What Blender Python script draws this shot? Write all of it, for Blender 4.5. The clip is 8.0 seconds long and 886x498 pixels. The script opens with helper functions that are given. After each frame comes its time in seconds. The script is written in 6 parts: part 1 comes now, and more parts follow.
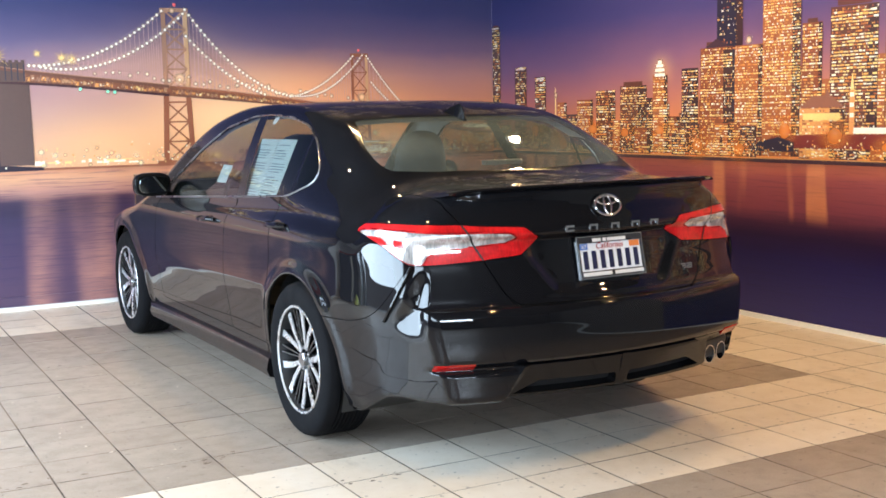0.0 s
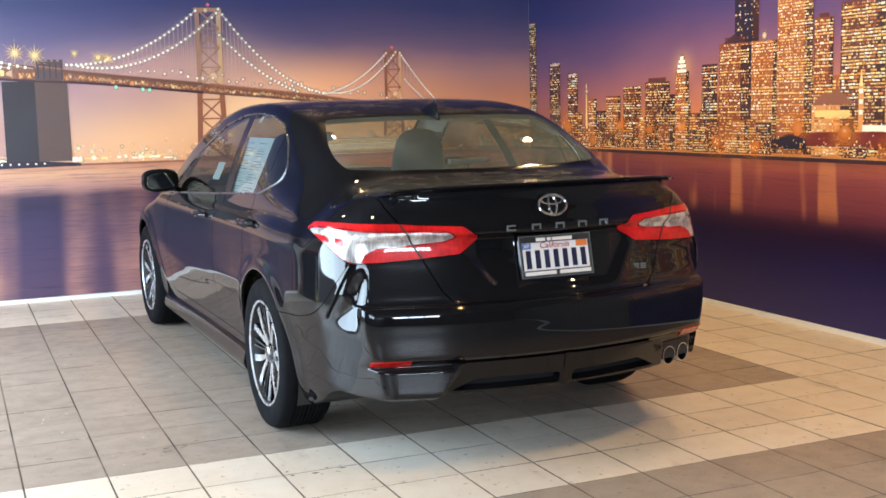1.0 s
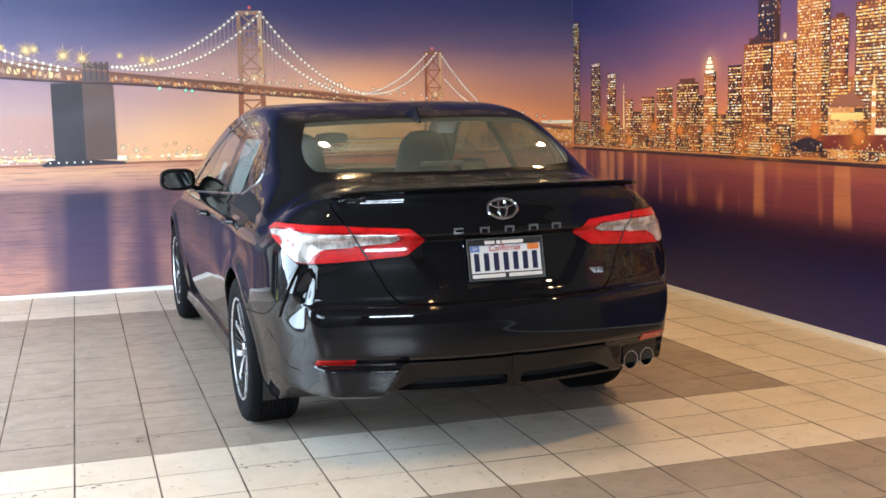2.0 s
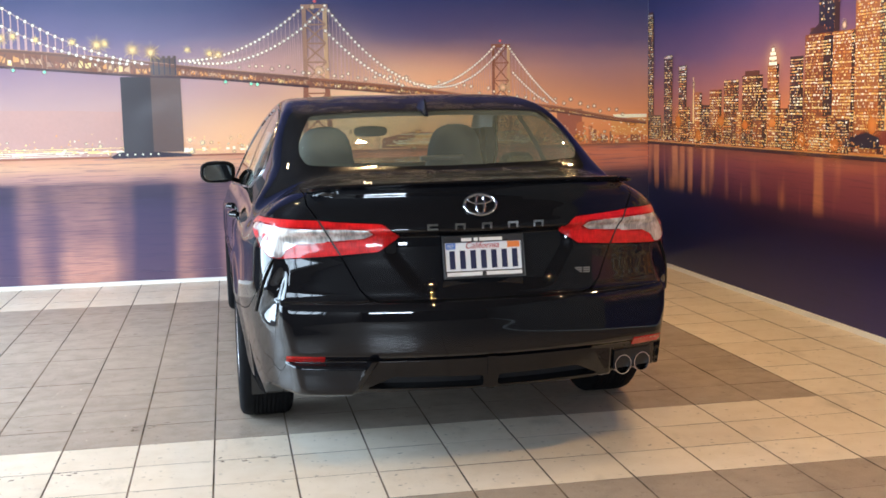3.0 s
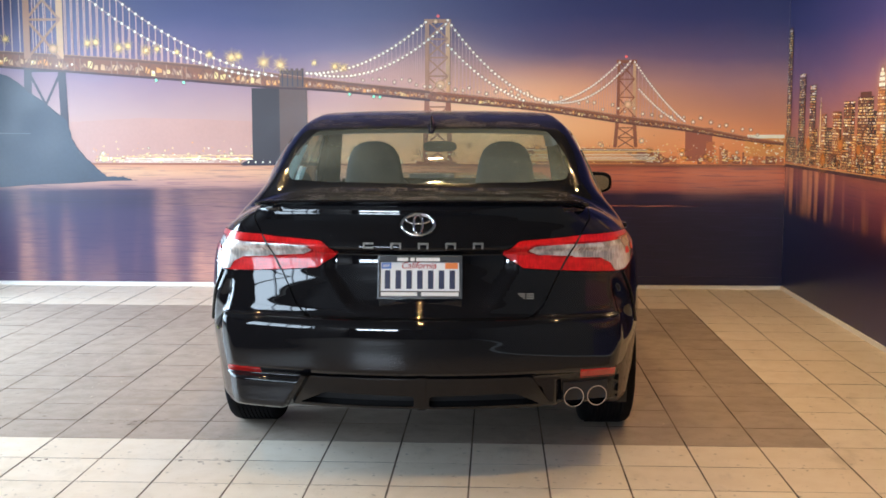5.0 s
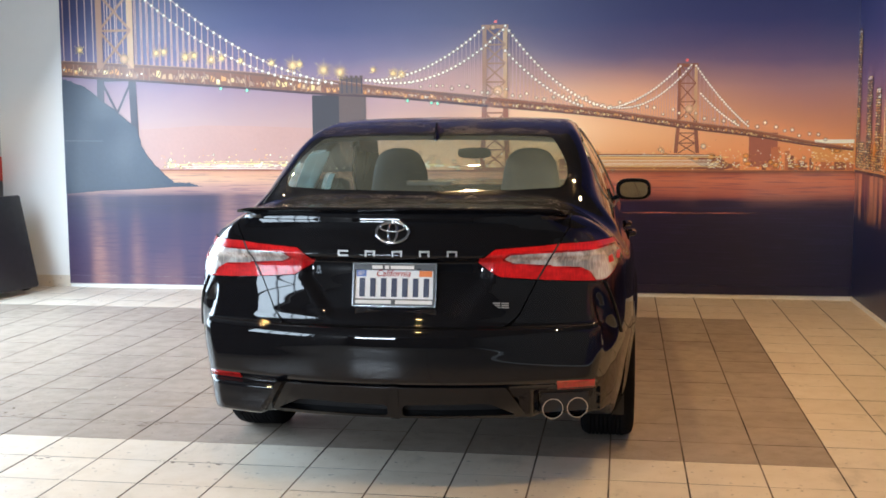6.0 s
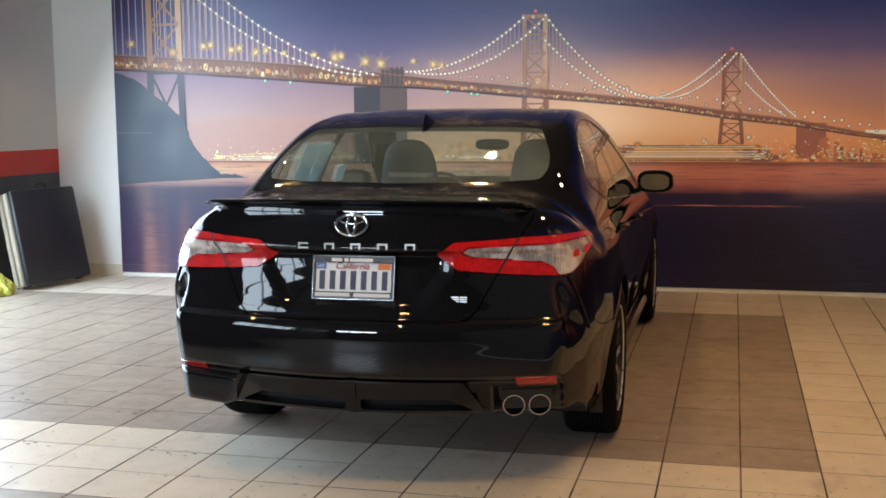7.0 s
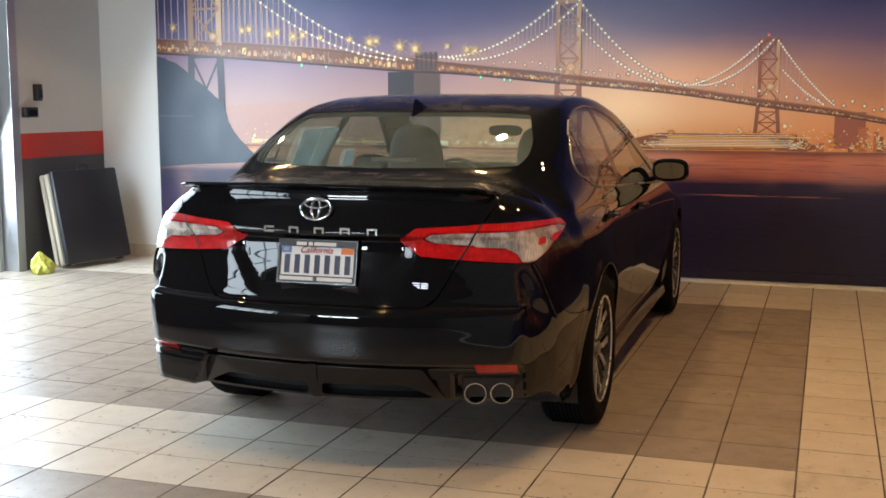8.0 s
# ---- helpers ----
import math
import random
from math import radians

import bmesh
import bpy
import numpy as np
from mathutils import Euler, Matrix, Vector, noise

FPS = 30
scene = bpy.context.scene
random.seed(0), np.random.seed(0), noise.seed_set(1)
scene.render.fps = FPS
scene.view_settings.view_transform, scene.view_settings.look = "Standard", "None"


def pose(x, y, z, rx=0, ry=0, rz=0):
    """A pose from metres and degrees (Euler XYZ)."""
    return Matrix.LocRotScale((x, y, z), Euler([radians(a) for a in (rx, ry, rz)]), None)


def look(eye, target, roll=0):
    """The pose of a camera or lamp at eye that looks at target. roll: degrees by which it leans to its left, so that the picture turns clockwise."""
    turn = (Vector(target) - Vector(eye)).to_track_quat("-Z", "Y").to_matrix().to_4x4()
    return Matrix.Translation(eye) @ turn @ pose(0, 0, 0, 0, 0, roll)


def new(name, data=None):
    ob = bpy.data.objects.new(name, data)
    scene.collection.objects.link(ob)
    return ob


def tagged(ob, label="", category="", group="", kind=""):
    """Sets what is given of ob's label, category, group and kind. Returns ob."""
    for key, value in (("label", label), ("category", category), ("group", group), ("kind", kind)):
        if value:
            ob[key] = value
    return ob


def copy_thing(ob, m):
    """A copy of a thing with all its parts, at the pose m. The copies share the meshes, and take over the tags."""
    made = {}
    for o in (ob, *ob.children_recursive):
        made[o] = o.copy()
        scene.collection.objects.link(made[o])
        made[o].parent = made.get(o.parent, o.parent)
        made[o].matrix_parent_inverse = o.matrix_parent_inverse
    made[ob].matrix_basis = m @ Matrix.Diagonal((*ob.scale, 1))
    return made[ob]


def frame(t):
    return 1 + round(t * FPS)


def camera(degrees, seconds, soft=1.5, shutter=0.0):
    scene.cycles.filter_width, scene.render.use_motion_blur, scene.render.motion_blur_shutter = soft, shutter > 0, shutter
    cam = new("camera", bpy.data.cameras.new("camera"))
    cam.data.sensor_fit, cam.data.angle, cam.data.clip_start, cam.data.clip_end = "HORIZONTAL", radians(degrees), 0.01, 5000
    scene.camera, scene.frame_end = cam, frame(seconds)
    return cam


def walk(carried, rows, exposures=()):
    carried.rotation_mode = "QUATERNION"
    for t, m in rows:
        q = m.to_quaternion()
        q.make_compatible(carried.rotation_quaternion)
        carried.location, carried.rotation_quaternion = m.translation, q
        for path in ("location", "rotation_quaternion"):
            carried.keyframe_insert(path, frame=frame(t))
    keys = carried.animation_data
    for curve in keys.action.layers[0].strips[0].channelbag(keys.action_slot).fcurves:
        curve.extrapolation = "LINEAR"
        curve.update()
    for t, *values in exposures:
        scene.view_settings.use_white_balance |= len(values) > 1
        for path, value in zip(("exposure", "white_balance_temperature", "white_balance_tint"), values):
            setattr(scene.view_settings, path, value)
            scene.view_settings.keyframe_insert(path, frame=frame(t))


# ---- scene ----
cam = camera(42.6, 8.0, soft=1.7)
PATH = [
    (0, (0.294, -0.008, 1.372), (1.251, 1.732, 1.135), -1.2),
    (0.5, (0.577, -0.186, 1.374), (1.455, 1.595, 1.133), -1.6),
    (1, (0.826, -0.335, 1.386), (1.616, 1.486, 1.141), -1.3),
    (2.5, (1.711, -0.679, 1.4), (2.205, 1.244, 1.153), -1.3),
    (3, (2.031, -0.669, 1.383), (2.398, 1.281, 1.132), -1.2),
    (3.5, (2.34, -0.721, 1.389), (2.586, 1.248, 1.14), -1.2),
    (4, (2.672, -0.811, 1.412), (2.805, 1.169, 1.165), -1.0),
    (4.5, (2.966, -0.753, 1.399), (2.988, 1.233, 1.164), -0.3),
    (6, (3.819, -0.631, 1.408), (3.507, 1.333, 1.19), -0.3),
    (6.5, (4.065, -0.501, 1.404), (3.659, 1.444, 1.179), -0.4),
    (7, (4.341, -0.47, 1.405), (3.848, 1.455, 1.173), -0.5),
    (7.5, (4.59, -0.456, 1.416), (4.023, 1.446, 1.168), -0.6),
    (8, (4.764, -0.315, 1.398), (4.129, 1.564, 1.143), 0.0),
]
walk(cam, [(t, look(eye, target, roll)) for t, eye, target, roll in PATH],
     [(0, 0.20, 6250, 10), (0.5, 0.05, 6250, 10), (1.2, 0.04, 6250, 10), (4.5, -0.06, 6200, 10), (6.0, -0.03, 6300, 10), (7.0, -0.45, 6500, 10), (8.0, -0.35, 6750, 10)])

# ---- the room's measures ----
NORTH, EAST, WEST, SOUTH, CEIL = 8.69, 5.62, -1.60, -7.5, 3.3
DOOR_A, DOOR_B, DOOR_TOP = 2.9, 7.46, 2.9      # the open doorway in the west wall
TILE_X, TILE_Y, GRID_X, GRID_Y = 0.3078, 0.2987, 4.700, 4.100

# ---- world, sun, lamps ----
world = bpy.data.worlds.new("world")
scene.world = world
world.use_nodes = True
wn = world.node_tree
sky = wn.nodes.new("ShaderNodeTexSky")
sky.sky_type, sky.sun_disc = "NISHITA", False
sky.sun_elevation, sky.sun_rotation = radians(50), radians(150)
wn.links.new(sky.outputs[0], wn.nodes["Background"].inputs[0])
wn.nodes["Background"].inputs[1].default_value = 0.12


def lamp(name, kind, m, energy, color, **more):
    data = bpy.data.lights.new(name, kind)
    data.energy, data.color = energy, color
    for key, value in more.items():
        if key == "size":
            data.size = value
        elif key == "size_y":
            data.shape, data.size_y = "RECTANGLE", value
        elif key == "angle":
            data.angle = value
        elif key == "radius":
            data.shadow_soft_size = value
        elif key == "spread":
            data.spread = value
    ob = new(name, data)
    ob.matrix_world = m
    return ob


lamp("sun", "SUN", look((0, 0, 10), (-1.5, 4, 0)), 2.0, (1.0, 0.95, 0.88), angle=radians(0.6))
# daylight that comes through the open west side
lamp("doorway_daylight", "AREA", look((WEST - 0.28, (DOOR_A + DOOR_B) / 2, 1.6), (1.2, (DOOR_A + DOOR_B) / 2 - 0.5, 0.2)), 540, (0.68, 0.85, 1.0), size=DOOR_B - DOOR_A - 0.2, size_y=2.5)
lamp("window_daylight", "AREA", look((WEST - 0.25, -1.6, 2.0), (3, -1.6, 1.2)), 260, (0.72, 0.87, 1.0), size=3.6, size_y=1.5)
lamp("shopfront_daylight", "AREA", look((0.1, SOUTH - 0.25, 2.4), (1.6, 4, 0.6)), 500, (0.76, 0.88, 1.0), size=2.6, size_y=0.95)


# ---- materials ----
def lin(r, g, b):
    """A printed or painted colour, given as 0..255 display values."""
    return tuple(((c / 255 + 0.055) / 1.055) ** 2.4 if c > 10 else c / 255 / 12.92 for c in (r, g, b)) + (1.0,)


class Nodes:
    def __init__(self, name):
        self.mat = bpy.data.materials.new(name)
        self.mat.use_nodes = True
        self.t = self.mat.node_tree
        self.bsdf = self.t.nodes["Principled BSDF"]
        self.out = self.t.nodes["Material Output"]

    def add(self, kind, **inputs):
        n = self.t.nodes.new("ShaderNode" + kind)
        for key, value in inputs.items():
            self.put(n.inputs[key.replace("_", " ")], value)
        return n

    def put(self, socket, value):
        if isinstance(value, bpy.types.NodeSocket):
            self.t.links.new(value, socket)
        else:
            socket.default_value = value

    def noise(self, scale, detail=4, rough=0.55, vector=None, stretch=None):
        n = self.add("TexNoise", Scale=scale, Detail=detail, Roughness=rough)
        v = vector or self.add("TexCoord").outputs["Object"]
        if stretch:
            m = self.add("Mapping", Vector=v)
            m.inputs["Scale"].default_value = stretch
            v = m.outputs[0]
        self.put(n.inputs["Vector"], v)
        return n.outputs[0]

    def math(self, op, a, b=0.0, c=None, clamp=False):
        n = self.t.nodes.new("ShaderNodeMath")
        n.operation, n.use_clamp = op, clamp
        self.put(n.inputs[0], a)
        self.put(n.inputs[1], b)
        if c is not None:
            self.put(n.inputs[2], c)
        return n.outputs[0]

    def span(self, v, a, b, lo=0.0, hi=1.0):
        n = self.t.nodes.new("ShaderNodeMapRange")
        n.interpolation_type = "SMOOTHSTEP"
        for i, value in enumerate((v, a, b, lo, hi)):
            self.put(n.inputs[i], value)
        return n.outputs[0]

    def mix(self, fac, a, b, blend="MIX"):
        n = self.t.nodes.new("ShaderNodeMix")
        n.data_type, n.blend_type = "RGBA", blend
        self.put(n.inputs[0], fac)
        self.put(n.inputs[6], a)
        self.put(n.inputs[7], b)
        return n.outputs[2]

    def ramp(self, fac, stops):
        n = self.t.nodes.new("ShaderNodeValToRGB")
        e = n.color_ramp.elements
        while len(e) < len(stops):
            e.new(0.5)
        for el, (pos, col) in zip(e, stops):
            el.position, el.color = pos, col
        self.put(n.inputs[0], fac)
        return n.outputs[0]

    def bump(self, height, strength=0.2, dist=0.002):
        n = self.add("Bump", Height=height, Strength=strength, Distance=dist)
        self.put(self.bsdf.inputs["Normal"], n.outputs[0])

    def set(self, **inputs):
        for key, value in inputs.items():
            self.put(self.bsdf.inputs[key.replace("_", " ")], value)
        return self


def plain(name, color, rough=0.5, metal=0.0, grain=60.0, vary=0.15, bump=0.1, coat=0.0, dist=0.001, spec=0.5):
    n = Nodes(name)
    a, b = n.noise(grain), n.noise(grain / 9)
    f = n.math("ADD", n.math("MULTIPLY", a, 0.5), n.math("MULTIPLY", b, 0.5))
    dark = tuple(c * (1 - vary) for c in color[:3]) + (1,)
    lite = tuple(min(1, c * (1 + vary)) for c in color[:3]) + (1,)
    n.set(Base_Color=n.mix(f, dark, lite), Roughness=n.span(b, 0.3, 0.7, max(0, rough - 0.06), rough + 0.06), Metallic=metal, Coat_Weight=coat, Coat_Roughness=0.03, Specular_IOR_Level=spec)
    if bump:
        n.bump(a, bump, dist)
    return n.mat


def tile_material(name, c1, c2, stain):
    n = Nodes(name)
    info = n.add("ObjectInfo")
    pos = n.add("NewGeometry").outputs["Position"]
    big, mid, fine = n.noise(1.6, 5, 0.6, pos), n.noise(9, 6, 0.6, pos), n.noise(160, 3, 0.6, pos)
    base = n.mix(info.outputs["Random"], c1, c2)
    base = n.mix(n.span(mid, 0.35, 0.75, 0.0, 0.35), base, stain)
    base = n.mix(n.span(big, 0.45, 0.75, 0.0, 0.3), base, stain)
    scuff = n.noise(3.5, 7, 0.7, pos, (1.0, 0.45, 1))
    base = n.mix(n.span(scuff, 0.56, 0.74, 0.0, 0.45), base, tuple(c * 0.5 for c in stain[:3]) + (1,))
    spots = n.noise(34, 2, 0.5, pos)
    base = n.mix(n.span(spots, 0.65, 0.74, 0.0, 0.65), base, lin(70, 58, 50))
    base = n.mix(n.span(fine, 0.3, 0.7, 0.0, 0.12), base, lin(240, 232, 222))
    n.set(Base_Color=base, Roughness=n.span(mid, 0.3, 0.8, 0.30, 0.5), Specular_IOR_Level=0.4)
    n.bump(n.math("ADD", mid, n.math("MULTIPLY", fine, 0.2)), 0.12, 0.003)
    return n.mat


M_DARK_TILE = tile_material("taupe_tile", lin(155, 140, 125), lin(165, 151, 136), lin(130, 115, 101))
M_LIGHT_TILE = tile_material("cream_tile", lin(224, 211, 193), lin(232, 220, 203), lin(206, 190, 168))


def grout_material():
    """Cement joints, dirty in runs and nearly the tiles' colour elsewhere."""
    n = Nodes("grout")
    pos = n.add("NewGeometry").outputs["Position"]
    runs, fine = n.noise(2.6, 4, 0.65, pos), n.noise(90, 3, 0.6, pos)
    tone = n.mix(n.span(runs, 0.38, 0.62), lin(58, 48, 41), lin(134, 118, 102))
    n.set(Base_Color=n.mix(n.span(fine, 0.3, 0.7, 0.0, 0.35), tone, lin(84, 72, 62)), Roughness=0.95)
    return n.mat


M_GROUT = grout_material()
M_WHITE = plain("white_paint", lin(238, 238, 236), 0.55, grain=90, vary=0.03, bump=0.15)
M_GREY = plain("grey_paint", lin(213, 213, 213), 0.6, grain=80, vary=0.04, bump=0.15)
M_RED = plain("red_paint", lin(206, 52, 40), 0.5, grain=80, vary=0.06)
M_CHARCOAL = plain("charcoal_paint", lin(78, 80, 86), 0.55, grain=70, vary=0.08)
M_CEILING = plain("ceiling_paint", lin(66, 65, 66), 0.8, grain=40, vary=0.06)
# for unseen walls: dark, so that the black car reflects a dim room
M_DIMWALL = plain("unseen_wall_dark", lin(92, 86, 80), 0.7, grain=40, vary=0.08)
M_ALU = plain("brushed_aluminium", (0.55, 0.56, 0.58, 1), 0.35, 1.0, grain=200)
M_YARD = plain("pale_concrete", (0.40, 0.40, 0.39, 1), 0.9, grain=120, vary=0.25)


# ---- helpers for building ----
WIDE = 9


def padded(faces):
    out = np.full((len(faces), WIDE), -1, int)
    for i, f in enumerate(faces):
        out[i, :len(f)] = f
    return out


def tidy(piece):
    """Drops the verts that no face uses; gives lists."""
    verts, faces = piece
    verts = np.asarray(verts, float)
    if not isinstance(faces, np.ndarray):
        return verts.tolist(), [tuple(f) for f in faces]
    used = np.unique(faces[faces >= 0])
    number = np.full(len(verts), -1)
    number[used] = np.arange(len(used))
    rows = np.where(faces >= 0, number[faces], -1).tolist()
    return verts[used].tolist(), [tuple(i for i in r if i >= 0) for r in rows]


def mesh_of(name, verts, faces, mats, smooth=True, index=None):
    me = bpy.data.meshes.new(name)
    me.from_pydata(verts, [], faces)
    for m in (mats if isinstance(mats, (list, tuple)) else [mats]):
        me.materials.append(m)
    if smooth:
        me.polygons.foreach_set("use_smooth", [True] * len(me.polygons))
    if index is not None:
        me.polygons.foreach_set("material_index", index)
    me.update()
    return me


def part(name, bm, material, parent=None, label="", smooth=False):
    """One mesh object from a bmesh or from (verts, faces)."""
    if isinstance(bm, tuple):
        me = mesh_of(name, *tidy(bm), material, smooth)
    else:
        me = bpy.data.meshes.new(name)
        bm.to_mesh(me)
        bm.free()
        for m in (material if isinstance(material, (list, tuple)) else [material]):
            me.materials.append(m)
        if smooth:
            me.polygons.foreach_set("use_smooth", [True] * len(me.polygons))
    if smooth:
        me.set_sharp_from_angle(angle=radians(35))
    ob = new(name, me)
    if parent:
        ob.parent = parent
    if label:
        tagged(ob, label)
    return ob


def box(bm, x0, x1, y0, y1, z0, z1, bevel=0.0, m=None):
    made = bmesh.ops.create_cube(bm, size=1.0)["verts"]
    bmesh.ops.scale(bm, vec=(x1 - x0, y1 - y0, z1 - z0), verts=made)
    bmesh.ops.translate(bm, vec=((x0 + x1) / 2, (y0 + y1) / 2, (z0 + z1) / 2), verts=made)
    if bevel:
        edges = list({e for v in made for e in v.link_edges})
        made = list({v for f in bmesh.ops.bevel(bm, geom=edges, offset=bevel, segments=2, affect="EDGES", profile=0.5)["faces"] for v in f.verts} | {v for v in made if v.is_valid})
    if m is not None:
        bmesh.ops.transform(bm, matrix=m, verts=made)
    return bm


def boxes(*rows, bevel=0.0):
    bm = bmesh.new()
    for r in rows:
        box(bm, *r, bevel=bevel)
    return bm


def lathe(profile, steps=48, axis="x", cap=False):
    """Verts and faces of a profile of (radius, along) turned round an axis."""
    verts, faces, n = [], [], len(profile)
    for i in range(steps):
        a = 2 * math.pi * i / steps
        for r, h in profile:
            p = (h, r * math.cos(a), r * math.sin(a))
            verts.append(p if axis == "x" else (p[1], p[2], p[0]) if axis == "z" else (p[1], p[0], p[2]))
    for i in range(steps):
        for j in range(n - 1):
            a, b = i * n + j, ((i + 1) % steps) * n + j
            faces.append((a, b, b + 1, a + 1))
    return verts, faces


def join(*pieces):
    verts, faces = [], []
    for v, f in pieces:
        k = len(verts)
        verts += list(v)
        faces += [tuple(i + k for i in q) for q in f]
    return verts, faces


def prism(outline, y0, y1, axis="y"):
    """A polygon (a, b) pushed from y0 to y1 along an axis."""
    n = len(outline)
    at = {"y": lambda a, b, c: (a, c, b), "x": lambda a, b, c: (c, a, b), "z": lambda a, b, c: (a, b, c)}[axis]
    verts = [at(a, b, y0) for a, b in outline] + [at(a, b, y1) for a, b in outline]
    faces = [tuple(range(n)), tuple(range(2 * n - 1, n - 1, -1))] + [(i, n + i, n + (i + 1) % n, (i + 1) % n) for i in range(n)]
    return verts, faces


def tube(points, radius, sides=8):
    """A round bar along points."""
    pts = [Vector(p) for p in points]
    verts, faces = [], []
    for i, p in enumerate(pts):
        d = (pts[min(i + 1, len(pts) - 1)] - pts[max(i - 1, 0)]).normalized()
        u = d.cross(Vector((0.31, 0.17, 0.93))).normalized()
        w = d.cross(u)
        for k in range(sides):
            a = 2 * math.pi * k / sides
            verts.append(tuple(p + radius * (math.cos(a) * u + math.sin(a) * w)))
    for i in range(len(pts) - 1):
        for k in range(sides):
            a, b = i * sides + k, i * sides + (k + 1) % sides
            faces.append((a, b, b + sides, a + sides))
    faces.append(tuple(range(sides - 1, -1, -1)))
    faces.append(tuple(range((len(pts) - 1) * sides, len(pts) * sides)))
    return verts, faces


# ---- the room ----
def structure(name, bm, mat, label, category):
    return tagged(part(name, bm, mat), label, category, kind="structure")


floor = structure("floor", boxes((WEST - 0.2, EAST + 0.2, SOUTH - 0.2, NORTH + 0.2, -0.15, -0.0018)), M_GROUT, "dark grout bed under the square floor tiles", "floor")
structure("wall_north", boxes((WEST, EAST, NORTH, NORTH + 0.2, 0, CEIL)), M_WHITE, "white painted end wall that carries a printed mural", "wall")
structure("wall_east", boxes((EAST, EAST + 0.2, 1.6, NORTH + 0.2, 0, CEIL)), M_WHITE, "white painted side wall that carries a printed mural", "wall")
# unseen walls, put in dark so that the bumper reflects little
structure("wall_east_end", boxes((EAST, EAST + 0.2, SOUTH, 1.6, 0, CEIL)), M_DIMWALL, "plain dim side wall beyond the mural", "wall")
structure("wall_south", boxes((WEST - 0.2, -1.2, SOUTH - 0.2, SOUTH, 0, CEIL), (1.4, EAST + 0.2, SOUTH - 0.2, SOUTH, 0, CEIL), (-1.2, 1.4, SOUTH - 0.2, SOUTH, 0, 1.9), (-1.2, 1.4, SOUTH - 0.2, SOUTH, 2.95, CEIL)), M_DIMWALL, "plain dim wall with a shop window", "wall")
structure("ceiling", boxes((WEST - 0.2, EAST + 0.2, SOUTH - 0.2, NORTH + 0.2, CEIL, CEIL + 0.2)), M_CEILING, "plain painted showroom ceiling with downlights", "ceiling")
WIN_A, WIN_B, WIN_LOW, WIN_TOP = -3.5, 0.3, 1.2, 2.8
wall_west = structure("wall_west", boxes((WEST - 0.2, WEST, DOOR_B, NORTH + 0.2, 1.145, CEIL)), M_GREY, "light grey side wall beside a wide open doorway", "wall")
# out of view: a darker colour than the seen wall dims the car's reflections
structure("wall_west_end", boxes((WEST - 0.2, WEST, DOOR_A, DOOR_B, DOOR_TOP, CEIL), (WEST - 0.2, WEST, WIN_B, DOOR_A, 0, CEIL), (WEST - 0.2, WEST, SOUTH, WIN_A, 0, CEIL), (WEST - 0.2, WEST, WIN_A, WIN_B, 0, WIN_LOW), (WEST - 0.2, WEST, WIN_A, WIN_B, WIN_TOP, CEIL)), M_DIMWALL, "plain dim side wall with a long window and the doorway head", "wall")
part("stripe", boxes((WEST - 0.2, WEST, DOOR_B, NORTH + 0.2, 0.935, 1.145)), M_RED, wall_west, "red painted stripe")
part("dado", boxes((WEST - 0.2, WEST, DOOR_B, NORTH + 0.2, 0, 0.935)), M_CHARCOAL, wall_west, "charcoal painted lower wall")
structure("ground", boxes((-60, WEST - 0.2, -40, 50, -0.2, -0.02), (WEST - 0.2, 60, -60, SOUTH - 0.2, -0.2, -0.02)), M_YARD, "pale concrete yard outside the opening", "ground")

# the doorway's metal frame, and the window behind the camera
door_frame = structure("door_1", boxes((WEST - 0.16, WEST + 0.012, DOOR_B - 0.02, DOOR_B + 0.08, 0, DOOR_TOP), bevel=0.006), M_ALU, "brushed metal frame of the wide open doorway", "door frame")
part("track", boxes((WEST - 0.20, WEST - 0.13, DOOR_B - 0.08, DOOR_B - 0.025, 0, DOOR_TOP), bevel=0.005), M_ALU, door_frame)
part("jamb", boxes((WEST - 0.16, WEST + 0.012, DOOR_A - 0.02, DOOR_A + 0.07, 0, DOOR_TOP), bevel=0.006), M_ALU, door_frame)
part("head", boxes((WEST - 0.16, WEST + 0.012, DOOR_A + 0.07, DOOR_B - 0.02, DOOR_TOP - 0.08, DOOR_TOP), bevel=0.006), M_ALU, door_frame)
window_frame = structure("window_1", boxes((WEST - 0.12, WEST - 0.04, WIN_A, WIN_B, WIN_LOW, WIN_LOW + 0.06), bevel=0.005), M_ALU, "metal framed window in the side wall", "window")
for yy in np.linspace(WIN_A, WIN_B - 0.05, 5):
    part("mullion", boxes((WEST - 0.12, WEST - 0.04, yy, yy + 0.05, WIN_LOW + 0.06, WIN_TOP), bevel=0.005), M_ALU, window_frame)
shop_window = structure("window_2", boxes((-1.2, 1.4, SOUTH - 0.13, SOUTH - 0.06, 1.9, 1.96), bevel=0.005), M_ALU, "metal framed shop window", "window")
for xx in np.linspace(-1.2, 1.34, 4):
    part("mullion", boxes((xx, xx + 0.06, SOUTH - 0.13, SOUTH - 0.06, 1.96, 2.95), bevel=0.005), M_ALU, shop_window)
part("transom", boxes((-1.2, 1.4, SOUTH - 0.12, SOUTH - 0.07, 2.5, 2.54), bevel=0.004), M_ALU, shop_window)
part("transom", boxes((WEST - 0.11, WEST - 0.05, WIN_A, WIN_B, 2.25, 2.29), bevel=0.004), M_ALU, window_frame)


